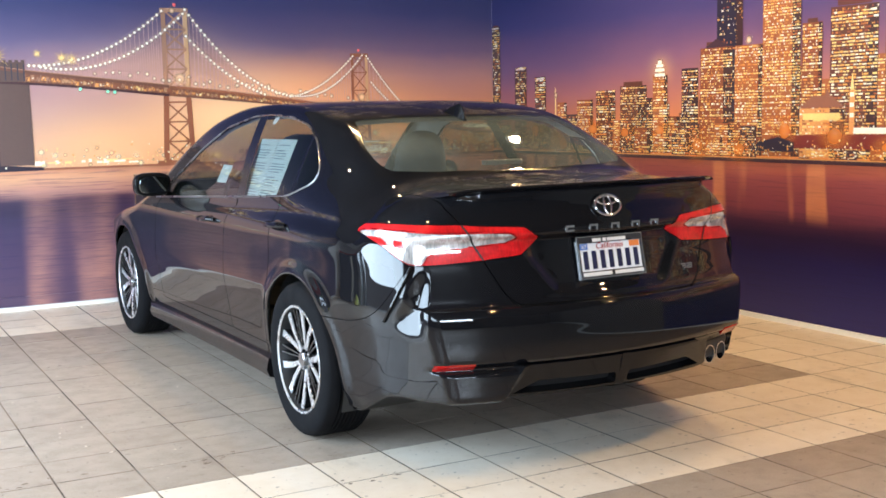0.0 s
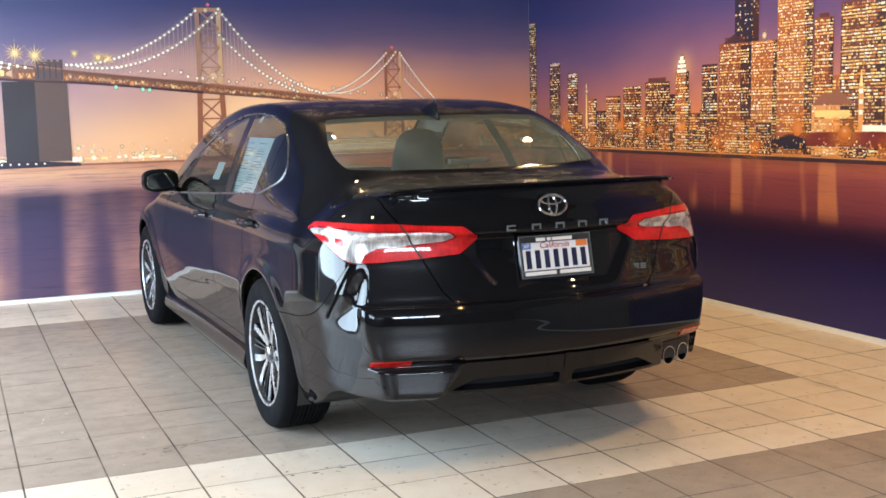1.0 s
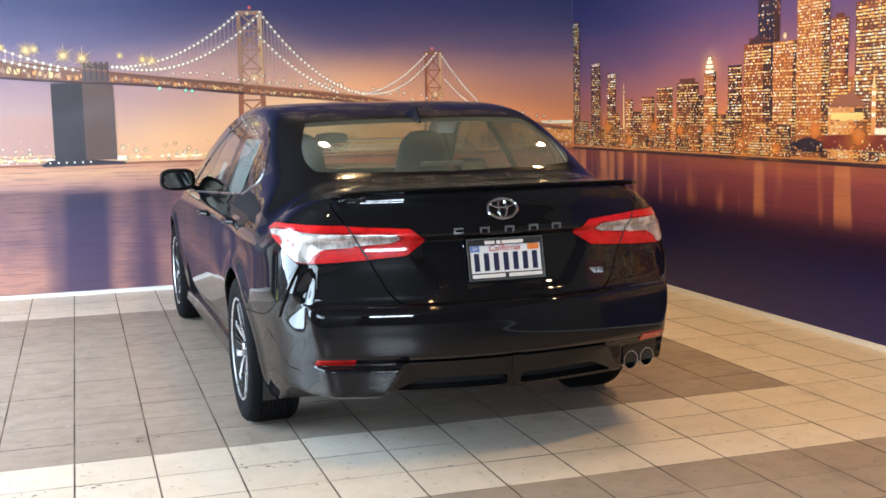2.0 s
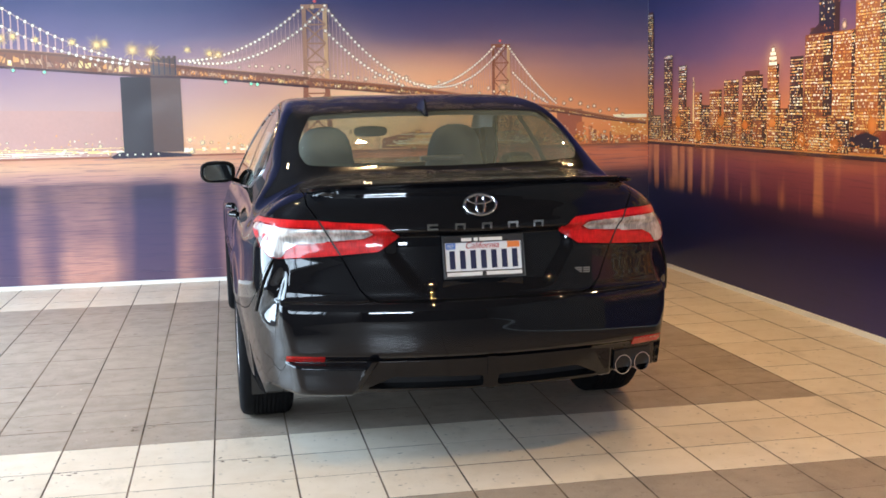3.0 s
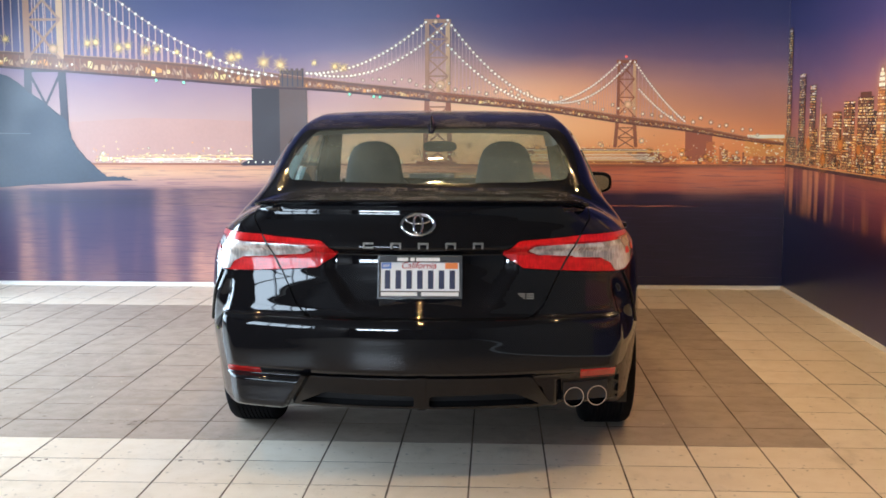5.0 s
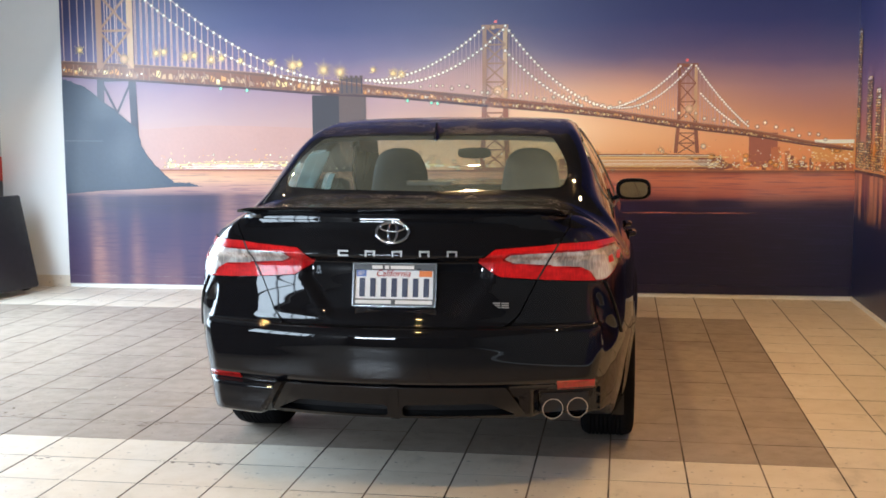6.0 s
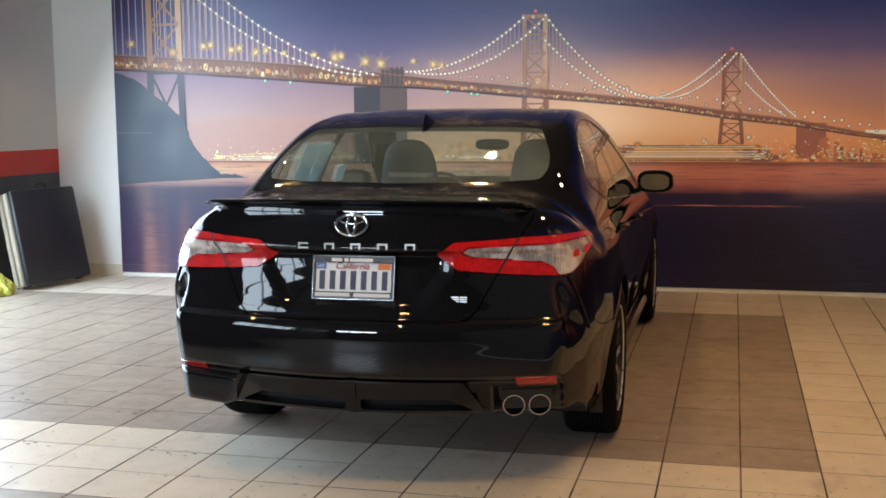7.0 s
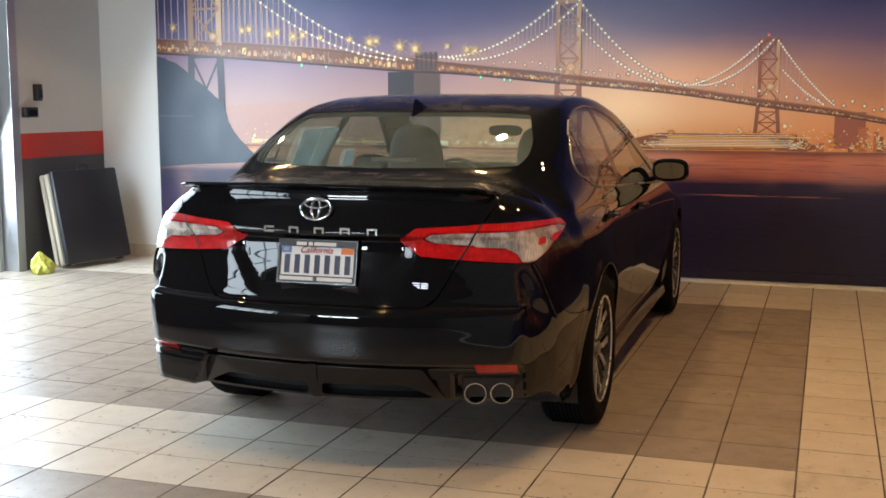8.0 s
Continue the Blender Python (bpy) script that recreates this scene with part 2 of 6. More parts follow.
# ---- the car: its skin ----
def paint_material():
    n = Nodes("black_car_paint")
    dust = n.noise(5.0, 6, 0.65)
    specks = n.noise(260, 2, 0.5)
    up = n.add("SeparateXYZ", Vector=n.add("NewGeometry").outputs["Normal"]).outputs[2]
    film = n.math("MULTIPLY", n.span(up, 0.90, 0.985), n.span(dust, 0.3, 0.7, 0.08, 0.50))
    film = n.math("MULTIPLY", film, n.span(specks, 0.35, 0.65, 0.4, 1.0))
    n.set(Base_Color=n.mix(film, (0.006, 0.006, 0.0075, 1), (0.14, 0.122, 0.11, 1)), Roughness=n.span(film, 0.0, 0.4, 0.02, 0.30), Specular_IOR_Level=0.5)
    n.bump(n.noise(900, 1, 0.5), 0.002, 0.0004)
    return n.mat


def glass_material(name, tint, dusty=0.05):
    n = Nodes(name)
    clear = n.add("BsdfTransparent", Color=tint)
    shine = n.add("BsdfGlossy", Color=(1, 1, 1, 1), Roughness=0.008)
    dust = n.add("BsdfDiffuse", Color=(0.46, 0.56, 0.53, 1))
    film = n.math("ADD", n.span(n.noise(3.0, 5, 0.6), 0.3, 0.75, dusty * 0.4, dusty), n.span(n.noise(120, 2, 0.5), 0.70, 0.80, 0.0, dusty * 1.5))
    a = n.add("MixShader", Fac=film)
    facing = n.add("LayerWeight", Blend=0.5).outputs["Facing"]
    b = n.add("MixShader", Fac=n.math("ADD", 0.045, n.math("MULTIPLY", n.math("POWER", facing, 5.0), 0.9)))
    for node, one, two in ((a, clear, dust), (b, a, shine)):
        n.t.links.new(one.outputs[0], node.inputs[1])
        n.t.links.new(two.outputs[0], node.inputs[2])
    n.t.links.new(b.outputs[0], n.out.inputs["Surface"])
    return n.mat


def lens_material(name, color, rough=0.08, ribs=0.25, dark=0.6):
    n = Nodes(name)
    fine = n.noise(1.0, 2, 0.6, stretch=(170, 30, 30))
    wide = n.noise(16, 3, 0.55, stretch=(1, 1, 2.5))
    shade = n.math("ADD", n.math("MULTIPLY", n.span(fine, 0.35, 0.65), 0.45), n.math("MULTIPLY", n.span(wide, 0.35, 0.65), 0.55))
    n.set(Base_Color=n.mix(shade, color, tuple(c * dark for c in color[:3]) + (1,)), Roughness=rough, Specular_IOR_Level=0.15, Coat_Weight=0.8, Coat_Roughness=0.02)
    n.bump(fine, ribs, 0.0012)
    return n.mat


def clear_lens_material():
    """Fluted clear plastic over a bright reflector."""
    n = Nodes("clear_lens")
    cells = n.noise(1.0, 1, 0.5, stretch=(15, 12, 20))
    flute = n.noise(1.0, 1, 0.5, stretch=(150, 120, 8))
    tone = n.math("ADD", n.math("MULTIPLY", n.span(cells, 0.42, 0.58), 0.65), n.math("MULTIPLY", n.span(flute, 0.4, 0.6), 0.35))
    n.set(Base_Color=n.ramp(tone, [(0.0, (0.30, 0.30, 0.29, 1)), (0.5, (0.55, 0.50, 0.48, 1)), (1.0, (0.78, 0.78, 0.76, 1))]), Roughness=0.2, Metallic=0.35, Coat_Weight=1.0, Coat_Roughness=0.02)
    n.bump(n.math("ADD", cells, n.math("MULTIPLY", flute, 0.5)), 0.22, 0.0012)
    return n.mat


M_PAINT = paint_material()
M_GLOSS = plain("gloss_black_trim", (0.006, 0.006, 0.007, 1), 0.14, bump=0.02)
M_PLASTIC = plain("black_plastic", (0.012, 0.012, 0.013, 1), 0.5, grain=300)
M_RUBBER = plain("tyre_rubber", (0.006, 0.006, 0.007, 1), 0.85, grain=150, vary=0.3, spec=0.10)
M_VOID = plain("recess_black", (0.003, 0.003, 0.003, 1), 0.9, grain=100, spec=0.1)
M_SILVER = plain("machined_alloy", (0.78, 0.79, 0.82, 1), 0.30, 0.85, grain=200, vary=0.06)
M_TRIM = plain("satin_trim", (0.35, 0.35, 0.36, 1), 0.3, 1.0, bump=0.0)
M_CHROME = plain("chrome", (0.82, 0.83, 0.85, 1), 0.08, 1.0, grain=40, vary=0.04, bump=0.0)
M_REDLENS = lens_material("red_lens", (0.72, 0.010, 0.012, 1), 0.30, 0.12, 0.55)
M_DEEPRED = lens_material("deep_red_lens", (0.30, 0.006, 0.008, 1))
M_CLEARLENS = clear_lens_material()
M_REFLECTOR = lens_material("reflector_red", (0.50, 0.012, 0.010, 1), 0.25)
M_GLASS = glass_material("tinted_glass", (0.58, 0.64, 0.60, 1), 0.24)
M_CLEANGLASS = glass_material("clear_glass", (0.93, 0.96, 0.93, 1), 0.008)
M_SIDEGLASS = glass_material("dark_tinted_glass", (0.40, 0.42, 0.40, 1), 0.006)
M_FABRIC = plain("dark_seat_fabric", (0.042, 0.045, 0.047, 1), 0.85, grain=300, vary=0.3)
M_LINER = plain("pale_headliner", (0.30, 0.29, 0.27, 1), 0.9, grain=300)
M_CABIN = plain("cabin_plastic", (0.03, 0.03, 0.032, 1), 0.6, grain=200)


def paper_material():
    """Thin paper that lets some light through."""
    n = Nodes("printed_paper")
    tone = n.mix(n.noise(60), (0.60, 0.72, 0.74, 1), (0.66, 0.78, 0.80, 1))
    n.set(Base_Color=tone, Roughness=0.7)
    thin = n.add("BsdfTranslucent", Color=tone)
    both = n.add("MixShader", Fac=0.4)
    n.t.links.new(n.bsdf.outputs[0], both.inputs[1])
    n.t.links.new(thin.outputs[0], both.inputs[2])
    n.t.links.new(both.outputs[0], n.out.inputs["Surface"])
    return n.mat


M_PAPER = paper_material()
M_INK = plain("grey_print_ink", (0.08, 0.12, 0.14, 1), 0.7, bump=0)


def curve(points):
    """A smooth line through points that adds no waves of its own (monotone cubic)."""
    x, y = (np.array(c, float) for c in zip(*sorted(points)))
    h, d = np.diff(x), np.diff(y) / np.diff(x)
    m = np.zeros(len(x))
    m[0], m[-1] = d[0], d[-1]
    for i in range(1, len(x) - 1):
        m[i] = 0 if d[i - 1] * d[i] <= 0 else 3 * (h[i - 1] + h[i]) / ((2 * h[i] + h[i - 1]) / d[i - 1] + (h[i] + 2 * h[i - 1]) / d[i])

    def value(v):
        v = np.clip(np.asarray(v, float), x[0], x[-1])
        i = np.clip(np.searchsorted(x, v) - 1, 0, len(x) - 2)
        s = (v - x[i]) / h[i]
        return ((1 + 2 * s) * (1 - s) ** 2) * y[i] + s * (1 - s) ** 2 * h[i] * m[i] + s * s * (3 - 2 * s) * y[i + 1] + s * s * (s - 1) * h[i] * m[i + 1]
    return value


def ease(v, a, b):
    s = np.clip((v - a) / (b - a), 0, 1)
    return s * s * (3 - 2 * s)


def smax(a, b, k):
    h = np.maximum(k - np.abs(a - b), 0) / k
    return np.maximum(a, b) + h * h * k / 4


# measures in metres: x across, y forward from the rear bumper, z up
REAR_AXLE, FRONT_AXLE, TRACK, TYRE_R = 1.09, 3.915, 0.80, 0.335
PLAN = curve([(-.1, .66), (0, .695), (.15, .762), (.3, .826), (.45, .870), (.7, .904), (1.1, .92), (1.6, .912), (2.4, .905), (3.4, .912), (3.9, .918), (4.3, .885), (4.6, .81), (4.885, .66)])
SIDE = curve([(.15, -.10), (.22, -.072), (.28, -.046), (.34, -.034), (.42, -.024), (.50, -.013), (.57, -.003), (.615, 0), (.70, -.003), (.78, -.009), (.85, -.018), (.885, -.029), (.92, -.048), (.95, -.066), (1.0, -.108), (1.05, -.178)])
CENTRE = curve([(0.0, 1.055), (.07, 1.076), (.12, 1.086), (.20, 1.087), (.35, 1.092), (.52, 1.098), (.64, 1.115), (.9, 1.232), (1.15, 1.330), (1.27, 1.365), (1.5, 1.408), (1.8, 1.438), (2.1, 1.446), (2.4, 1.438), (2.72, 1.395), (3.1, 1.25), (3.55, 1.03), (3.7, .985), (4.2, .90), (4.6, .80), (4.8, .72), (4.885, .62)])
CROWN = curve([(0, .10), (.55, .10), (.8, .06), (1.2, .035), (2.2, .03), (2.8, .05), (3.6, .09), (4.885, .10)])
LID = curve([(1.10, .112), (1.085, .108), (1.070, .104), (1.062, .118), (1.05, .128), (1.02, .122), (.98, .106), (.95, .094), (.93, .086), (.918, .084), (.905, .096), (.89, .103), (.80, .088), (.73, .070), (.69, .058), (.668, .052), (.660, .046), (.655, .030), (.645, .017), (.62, .008), (.56, .003), (.50, .0), (.47, .001), (.455, .006), (.445, .014), (.436, .030), (.42, .036), (.36, .046), (.30, .06), (.25, .12), (.2, .25)])
SKIRT = curve([(.45, .0), (.433, .0), (.427, .024), (.418, .050), (.40, .056), (.36, .064), (.33, .070), (.315, .070), (.30, .060), (.25, .03)])
NOSE = curve([(.2, 4.78), (.4, 4.87), (.6, 4.885), (.75, 4.85), (.9, 4.72)])


HOLLOW = curve([(.50, .98), (.56, 1.03), (.60, 1.055), (.682, .992), (.753, .940), (.82, .893)])


def skin(x, y, z):
    """Below zero inside the car's closed outer form."""
    ax = np.abs(x)
    body = PLAN(y) + SIDE(z)
    for c in (REAR_AXLE, FRONT_AXLE):
        r = np.hypot(y - c, z - TYRE_R)
        body = body + 0.012 * np.exp(-((r - 0.385) / 0.045) ** 2) * (z > 0.2)
    # the haunch over the rear wheel
    body = body + 0.010 * np.exp(-((y - 0.95) / 0.45) ** 2 - ((z - 0.86) / 0.07) ** 2)
    taper = (0.12 * np.maximum(0, 1.6 - y) ** 2 + 0.10 * np.maximum(0, y - 3.0) ** 2) * ease(z, 0.96, 1.14)
    house = 0.852 - 0.48 * (z - 0.93) - taper + 0.022 * np.sin(np.pi * np.clip((z - 0.93) / 0.5, 0, 1))
    w = body + (house - body) * ease(z, 0.90, 0.965) * ease(y, 0.25, 0.9)
    fs = ax - w
    # rear face: bowed in plan, with the plate's hollow and the lower skirts
    half = 0.345 - 0.72 * np.maximum(0, 0.83 - z)
    hollow = 0.020 * ease(half - ax, -0.035, 0.03) * ease(z, 0.675, 0.72) * (1 - ease(z, 0.893, 0.907))
    beside = np.where(x < 0, ease(ax - 0.425 - 0.65 * (0.436 - z), -0.018, 0.018), ease(x, 0.755, 0.785))
    pipes = 0.045 * ease(x, 0.515, 0.545) * (1 - ease(x, 0.765, 0.778)) * (1 - ease(z, 0.408, 0.418))
    hollow = hollow + 0.06 * (1 - ease(ax, 0.44, 0.47)) * (1 - ease(z, 0.376, 0.392))
    fr = LID(z) + 0.27 * ax ** 2 + hollow - SKIRT(z) * beside + pipes - y
    # the hollow under the lamp, between the bumper's edge and the vent
    u = ax + 0.9 * np.maximum(0, y - 0.11)
    scoop = 0.026 * ease(u, 0.825, 0.895) * (1 - ease(u, HOLLOW(z) - 0.11, HOLLOW(z) + 0.005)) * ease(z, 0.53, 0.66) * (1 - ease(z, 0.74, 0.815)) * (y < 0.8)
    fs, fr = fs + scoop, fr + scoop
    ff = y - (NOSE(z) - 0.30 * ax ** 2)
    ft = z - (CENTRE(y - 0.16 * ax ** 2 * (y < 0.9) * ease(0.9 - y, 0, 0.4)) - CROWN(y) * (ax / 0.78) ** (3 + 3 * ease(0.80 - y, 0, 0.3)))
    fb = (0.175 + 0.132 * ease(0.75 - y, 0, 0.4)) - z
    k = 0.034 + 0.03 * ease(z, 0.66, 0.72)
    f = smax(fs, fr, k)
    f = smax(f, ff, 0.12)
    f = smax(f, ft, 0.018 + 0.112 * ease(y, 0.42, 0.75) - 0.085 * ease(y, 1.0, 1.5) + 0 * x)
    return smax(f, fb, np.where(y < 0.8, 0.012, 0.05) + 0 * x)


def skin_part(name, piece, material, parent, label=""):
    """A piece of the skin whose normals come from the form itself, so that reflections run on across its cuts."""
    ob = part(name, piece, material, parent, label, smooth=True)
    me = ob.data
    co = np.empty(len(me.vertices) * 3)
    me.vertices.foreach_get("co", co)
    co = co.reshape(-1, 3)
    d = 0.0012
    grad = np.zeros_like(co)
    for k in range(3):
        step = np.zeros(3)
        step[k] = d
        a, b = co + step, co - step
        grad[:, k] = skin(a[:, 0], a[:, 1], a[:, 2]) - skin(b[:, 0], b[:, 1], b[:, 2])
    size = np.linalg.norm(grad, axis=1)
    near = (np.abs(skin(co[:, 0], co[:, 1], co[:, 2])) < 0.0075) & (size > 1e-9)
    grad = np.where(near[:, None], grad / np.maximum(size, 1e-9)[:, None], 0.0)
    # turned-in edges get black: the shade in the panel gaps is coloured in
    flat, start, corner = np.empty(len(me.polygons) * 3), np.empty(len(me.polygons), int), np.empty(len(me.loops), int)
    me.polygons.foreach_get("normal", flat)
    me.polygons.foreach_get("loop_start", start)
    me.loops.foreach_get("vertex_index", corner)
    edge = ((flat.reshape(-1, 3) * grad[corner[start]]).sum(axis=1) < 0.45) & near[corner[start]] if len(start) else np.zeros(0, bool)
    me.materials.append(M_VOID)
    me.polygons.foreach_set("material_index", edge.astype(int))
    me.normals_split_custom_set_from_vertices(grad.tolist())
    return ob


def span_list(*pieces):
    out = []
    for a, b, n in pieces:
        out += list(np.linspace(a, b, n, endpoint=False))
    return out + [pieces[-1][1]]


# an inner box, from which rays go out to the skin
IN_LO, IN_HI = np.array([-0.70, 0.20, 0.335]), np.array([0.70, 4.45, 1.0])
AXES = [span_list((-1.0, -0.70, 22), (-0.70, -0.5, 20), (-0.5, 0.5, 76), (0.5, 0.70, 20), (0.70, 1.0, 22)),
        span_list((-0.1, 0.20, 22), (0.20, 0.45, 28), (0.45, 0.70, 16), (0.70, 1.6, 50), (1.6, 3.5, 56), (3.5, 4.45, 26), (4.45, 4.75, 6)),
        span_list((0.04, 0.335, 14), (0.335, 0.64, 40), (0.64, 0.70, 10), (0.70, 0.88, 16), (0.88, 1.0, 16), (1.0, 1.3, 12))]


def car_skin():
    keys, verts, faces = {}, [], []
    sizes = [len(a) for a in AXES]

    def vid(ijk):
        if ijk not in keys:
            keys[ijk] = len(verts)
            verts.append([AXES[d][ijk[d]] for d in range(3)])
        return keys[ijk]
    for d in range(3):
        e, g = (d + 1) % 3, (d + 2) % 3
        for side in (0, sizes[d] - 1):
            for i in range(sizes[e] - 1):
                for j in range(sizes[g] - 1):
                    quad = []
                    for a, b in ((0, 0), (1, 0), (1, 1), (0, 1)):
                        k = [0, 0, 0]
                        k[d], k[e], k[g] = side, i + a, j + b
                        quad.append(vid(tuple(k)))
                    faces.append(quad if side else quad[::-1])
    q = np.array(verts)
    o = np.clip(q, IN_LO, IN_HI)
    w = q - o
    w /= np.linalg.norm(w, axis=1)[:, None]

    def real(s):
        p = o + w * s[:, None]
        p[:, 1] = p[:, 1] + 0.27 * p[:, 0] ** 2 * ease(1.4 - p[:, 1], 0, 1.0)
        return p
    lo, hi = np.zeros(len(q)), np.full(len(q), 1.0)
    # the outermost crossing: step in from far, then halve
    steps = np.linspace(1.0, 0.0, 120)
    done = np.zeros(len(q), bool)
    for a, b in zip(steps[:-1], steps[1:]):
        p = real(np.full(len(q), b))
        inside = (skin(p[:, 0], p[:, 1], p[:, 2]) < 0) & ~done
        lo[inside], hi[inside] = b, a
        done |= inside
    hi[~done] = 0.0
    for _ in range(24):
        mid = (lo + hi) / 2
        p = real(mid)
        inside = skin(p[:, 0], p[:, 1], p[:, 2]) < 0
        lo, hi = np.where(inside, mid, lo), np.where(inside, hi, mid)
    return real((lo + hi) / 2), padded(faces)


def polygon_distance(u, v, outline):
    """Signed distance to a closed outline, below zero inside."""
    pts = np.array(outline, float)
    best, inside = np.full(u.shape, 1e9), np.zeros(u.shape, bool)
    for a, b in zip(pts, np.roll(pts, -1, axis=0)):
        d = b - a
        s = np.clip(((u - a[0]) * d[0] + (v - a[1]) * d[1]) / (d @ d), 0, 1)
        best = np.minimum(best, np.hypot(u - a[0] - s * d[0], v - a[1] - s * d[1]))
        if a[1] != b[1]:
            cross = (a[1] > v) != (b[1] > v)
            inside ^= cross & (u < (b[0] - a[0]) * (v - a[1]) / (b[1] - a[1]) + a[0])
    return np.where(inside, -best, best)


def clip(piece, field):
    """Keeps the piece of a mesh where the field is below zero, with a clean edge."""
    verts, faces = piece
    f = field(verts)
    neg = f < 0
    there = faces >= 0
    flag = neg[faces] & there
    whole = (flag | ~there).all(axis=1)
    crossing = flag.any(axis=1) & ~whole
    more_v, cut, more_f = [], {}, []

    def edge(i, j):
        key = (min(i, j), max(i, j))
        if key not in cut:
            i, j = key
            s = f[i] / (f[i] - f[j])
            cut[key] = len(verts) + len(more_v)
            more_v.append(verts[i] + s * (verts[j] - verts[i]))
        return cut[key]
    for row in faces[crossing].tolist():
        face = [i for i in row if i >= 0]
        poly = []
        for a in range(len(face)):
            i, j = face[a], face[(a + 1) % len(face)]
            if neg[i]:
                poly.append(i)
            if neg[i] != neg[j]:
                poly.append(edge(i, j))
        if 2 < len(poly) <= WIDE:
            more_f.append(poly)
    out_v = np.vstack([verts] + ([np.array(more_v)] if more_v else []))
    return out_v, np.vstack([faces[whole], padded(more_f)])


def split(piece, field, gap=0.0):
    """Inside and outside of a field, with a gap between."""
    return clip(piece, lambda p: field(p) + gap / 2), clip(piece, lambda p: -field(p) + gap / 2)


def normals_of(verts, faces):
    n = np.zeros((len(verts), 3))
    a = verts[faces[:, 0]]
    m = np.cross(verts[faces[:, 1]] - a, verts[faces[:, 2]] - a)
    four = faces[:, 3] >= 0
    m[four] += np.cross(verts[faces[four, 2]] - a[four], verts[faces[four, 3]] - a[four])
    for k in range(faces.shape[1]):
        has = faces[:, k] >= 0
        np.add.at(n, faces[has, k], m[has])
    return n / np.maximum(np.linalg.norm(n, axis=1), 1e-12)[:, None]


def flanged(piece, depth=0.012):
    """Turns a sheet's open edges in, so that it shows a thickness at its gaps."""
    verts, faces = piece
    n = normals_of(verts, faces)
    size = (faces >= 0).sum(axis=1)
    ea, eb = [], []
    for k in range(faces.shape[1]):
        has = size > k
        nxt = np.where(size == k + 1, 0, k + 1)
        ea.append(faces[has, k])
        eb.append(faces[np.nonzero(has)[0], np.minimum(nxt[has], faces.shape[1] - 1)])
    ea, eb = np.concatenate(ea), np.concatenate(eb)
    code = np.minimum(ea, eb) * (len(verts) + 1) + np.maximum(ea, eb)
    _, back, count = np.unique(code, return_inverse=True, return_counts=True)
    rim = count[back] == 1
    ea, eb = ea[rim], eb[rim]
    ring = np.unique(np.concatenate([ea, eb]))
    number = np.full(len(verts), -1)
    number[ring] = np.arange(len(ring))
    k, m = len(verts), len(ring)
    out_v = np.vstack([verts, verts[ring], verts[ring] - n[ring] * depth])
    extra = np.full((len(ea), WIDE), -1)
    extra[:, 0], extra[:, 1], extra[:, 2], extra[:, 3] = k + number[eb], k + number[ea], k + m + number[ea], k + m + number[eb]
    return out_v, np.vstack([faces, extra])


def lifted(piece, by):
    verts, faces = piece
    return verts + normals_of(verts, faces) * by, faces


def rounded(outline, r, n=4):
    """Rounds a polygon's corners."""
    out, pts = [], [Vector(p) for p in outline]
    for i, p in enumerate(pts):
        a, b = pts[i - 1], pts[(i + 1) % len(pts)]
        da, db = (a - p), (b - p)
        ra, rb = min(r, da.length * 0.45), min(r, db.length * 0.45)
        s, e = p + da.normalized() * ra, p + db.normalized() * rb
        for k in range(n + 1):
            t = k / n
            out.append(tuple((1 - t) ** 2 * s + 2 * t * (1 - t) * p + t * t * e))
    return out


# outlines, each in the plane in which it reads best
DLO = rounded([(3.34, .915), (2.97, 1.09), (2.78, 1.20), (2.52, 1.318), (2.2, 1.375), (1.95, 1.384), (1.68, 1.370), (1.43, 1.330), (1.27, 1.258), (1.155, 1.155), (1.155, 1.085), (1.36, 1.020), (2.0, .984), (2.9, .938)], 0.05)
REAR_GLASS = rounded([(-.575, 1.268), (.575, 1.268), (.605, 1.12), (.635, .90), (.662, .765), (.45, .685), (0, .625), (-.45, .685), (-.662, .765), (-.635, .90), (-.605, 1.12)], 0.04)
WINDSCREEN = rounded([(-.60, 2.74), (.60, 2.74), (.72, 3.52), (.4, 3.66), (0, 3.70), (-.4, 3.66), (-.72, 3.52)], 0.06)
LAMP = rounded([(.328, .908), (.394, .944), (.62, .955), (.71, .962), (.85, .964), (1.0, .963), (1.13, .961), (1.235, .954), (1.292, .926), (1.20, .908), (1.083, .876), (.945, .819), (.89, .815), (.76, .818), (.60, .826), (.414, .838)], 0.010)
LID_SLOT = rounded([(.428, .911), (.462, .922), (.56, .926), (.700, .928), (.655, .880), (.49, .889)], 0.009)
SIDE_CLEAR = rounded([(.700, .928), (.84, .932), (.96, .936), (1.12, .938), (1.22, .932), (1.27, .924), (1.19, .906), (1.083, .880), (.945, .824), (.90, .819), (.872, .820), (.852, .850), (.800, .871), (.655, .876)], 0.006)
CLEAR_ZONES = (LID_SLOT, SIDE_CLEAR)
CLEAR_GLASS = rounded([(-.535, 1.243), (.535, 1.243), (.578, 1.10), (.612, .985), (.622, .87), (.598, .785), (.40, .722), (.19, .694), (0, .684), (-.19, .694), (-.40, .722), (-.598, .785), (-.622, .87), (-.612, .985), (-.578, 1.10)], 0.03)
MARKERS = [rounded([(1.205, .912), (1.11, .910), (1.055, .888), (1.10, .884), (1.19, .905)], 0.004), rounded([(1.03, .905), (.975, .901), (.965, .877), (1.02, .881)], 0.004)]
LID_EDGE = [(-.2, .657), (.40, .657), (.43, .664), (.47, .70), (.53, .82), (.61, .958), (.650, 1.02), (.660, 1.3), (-.2, 1.3)]


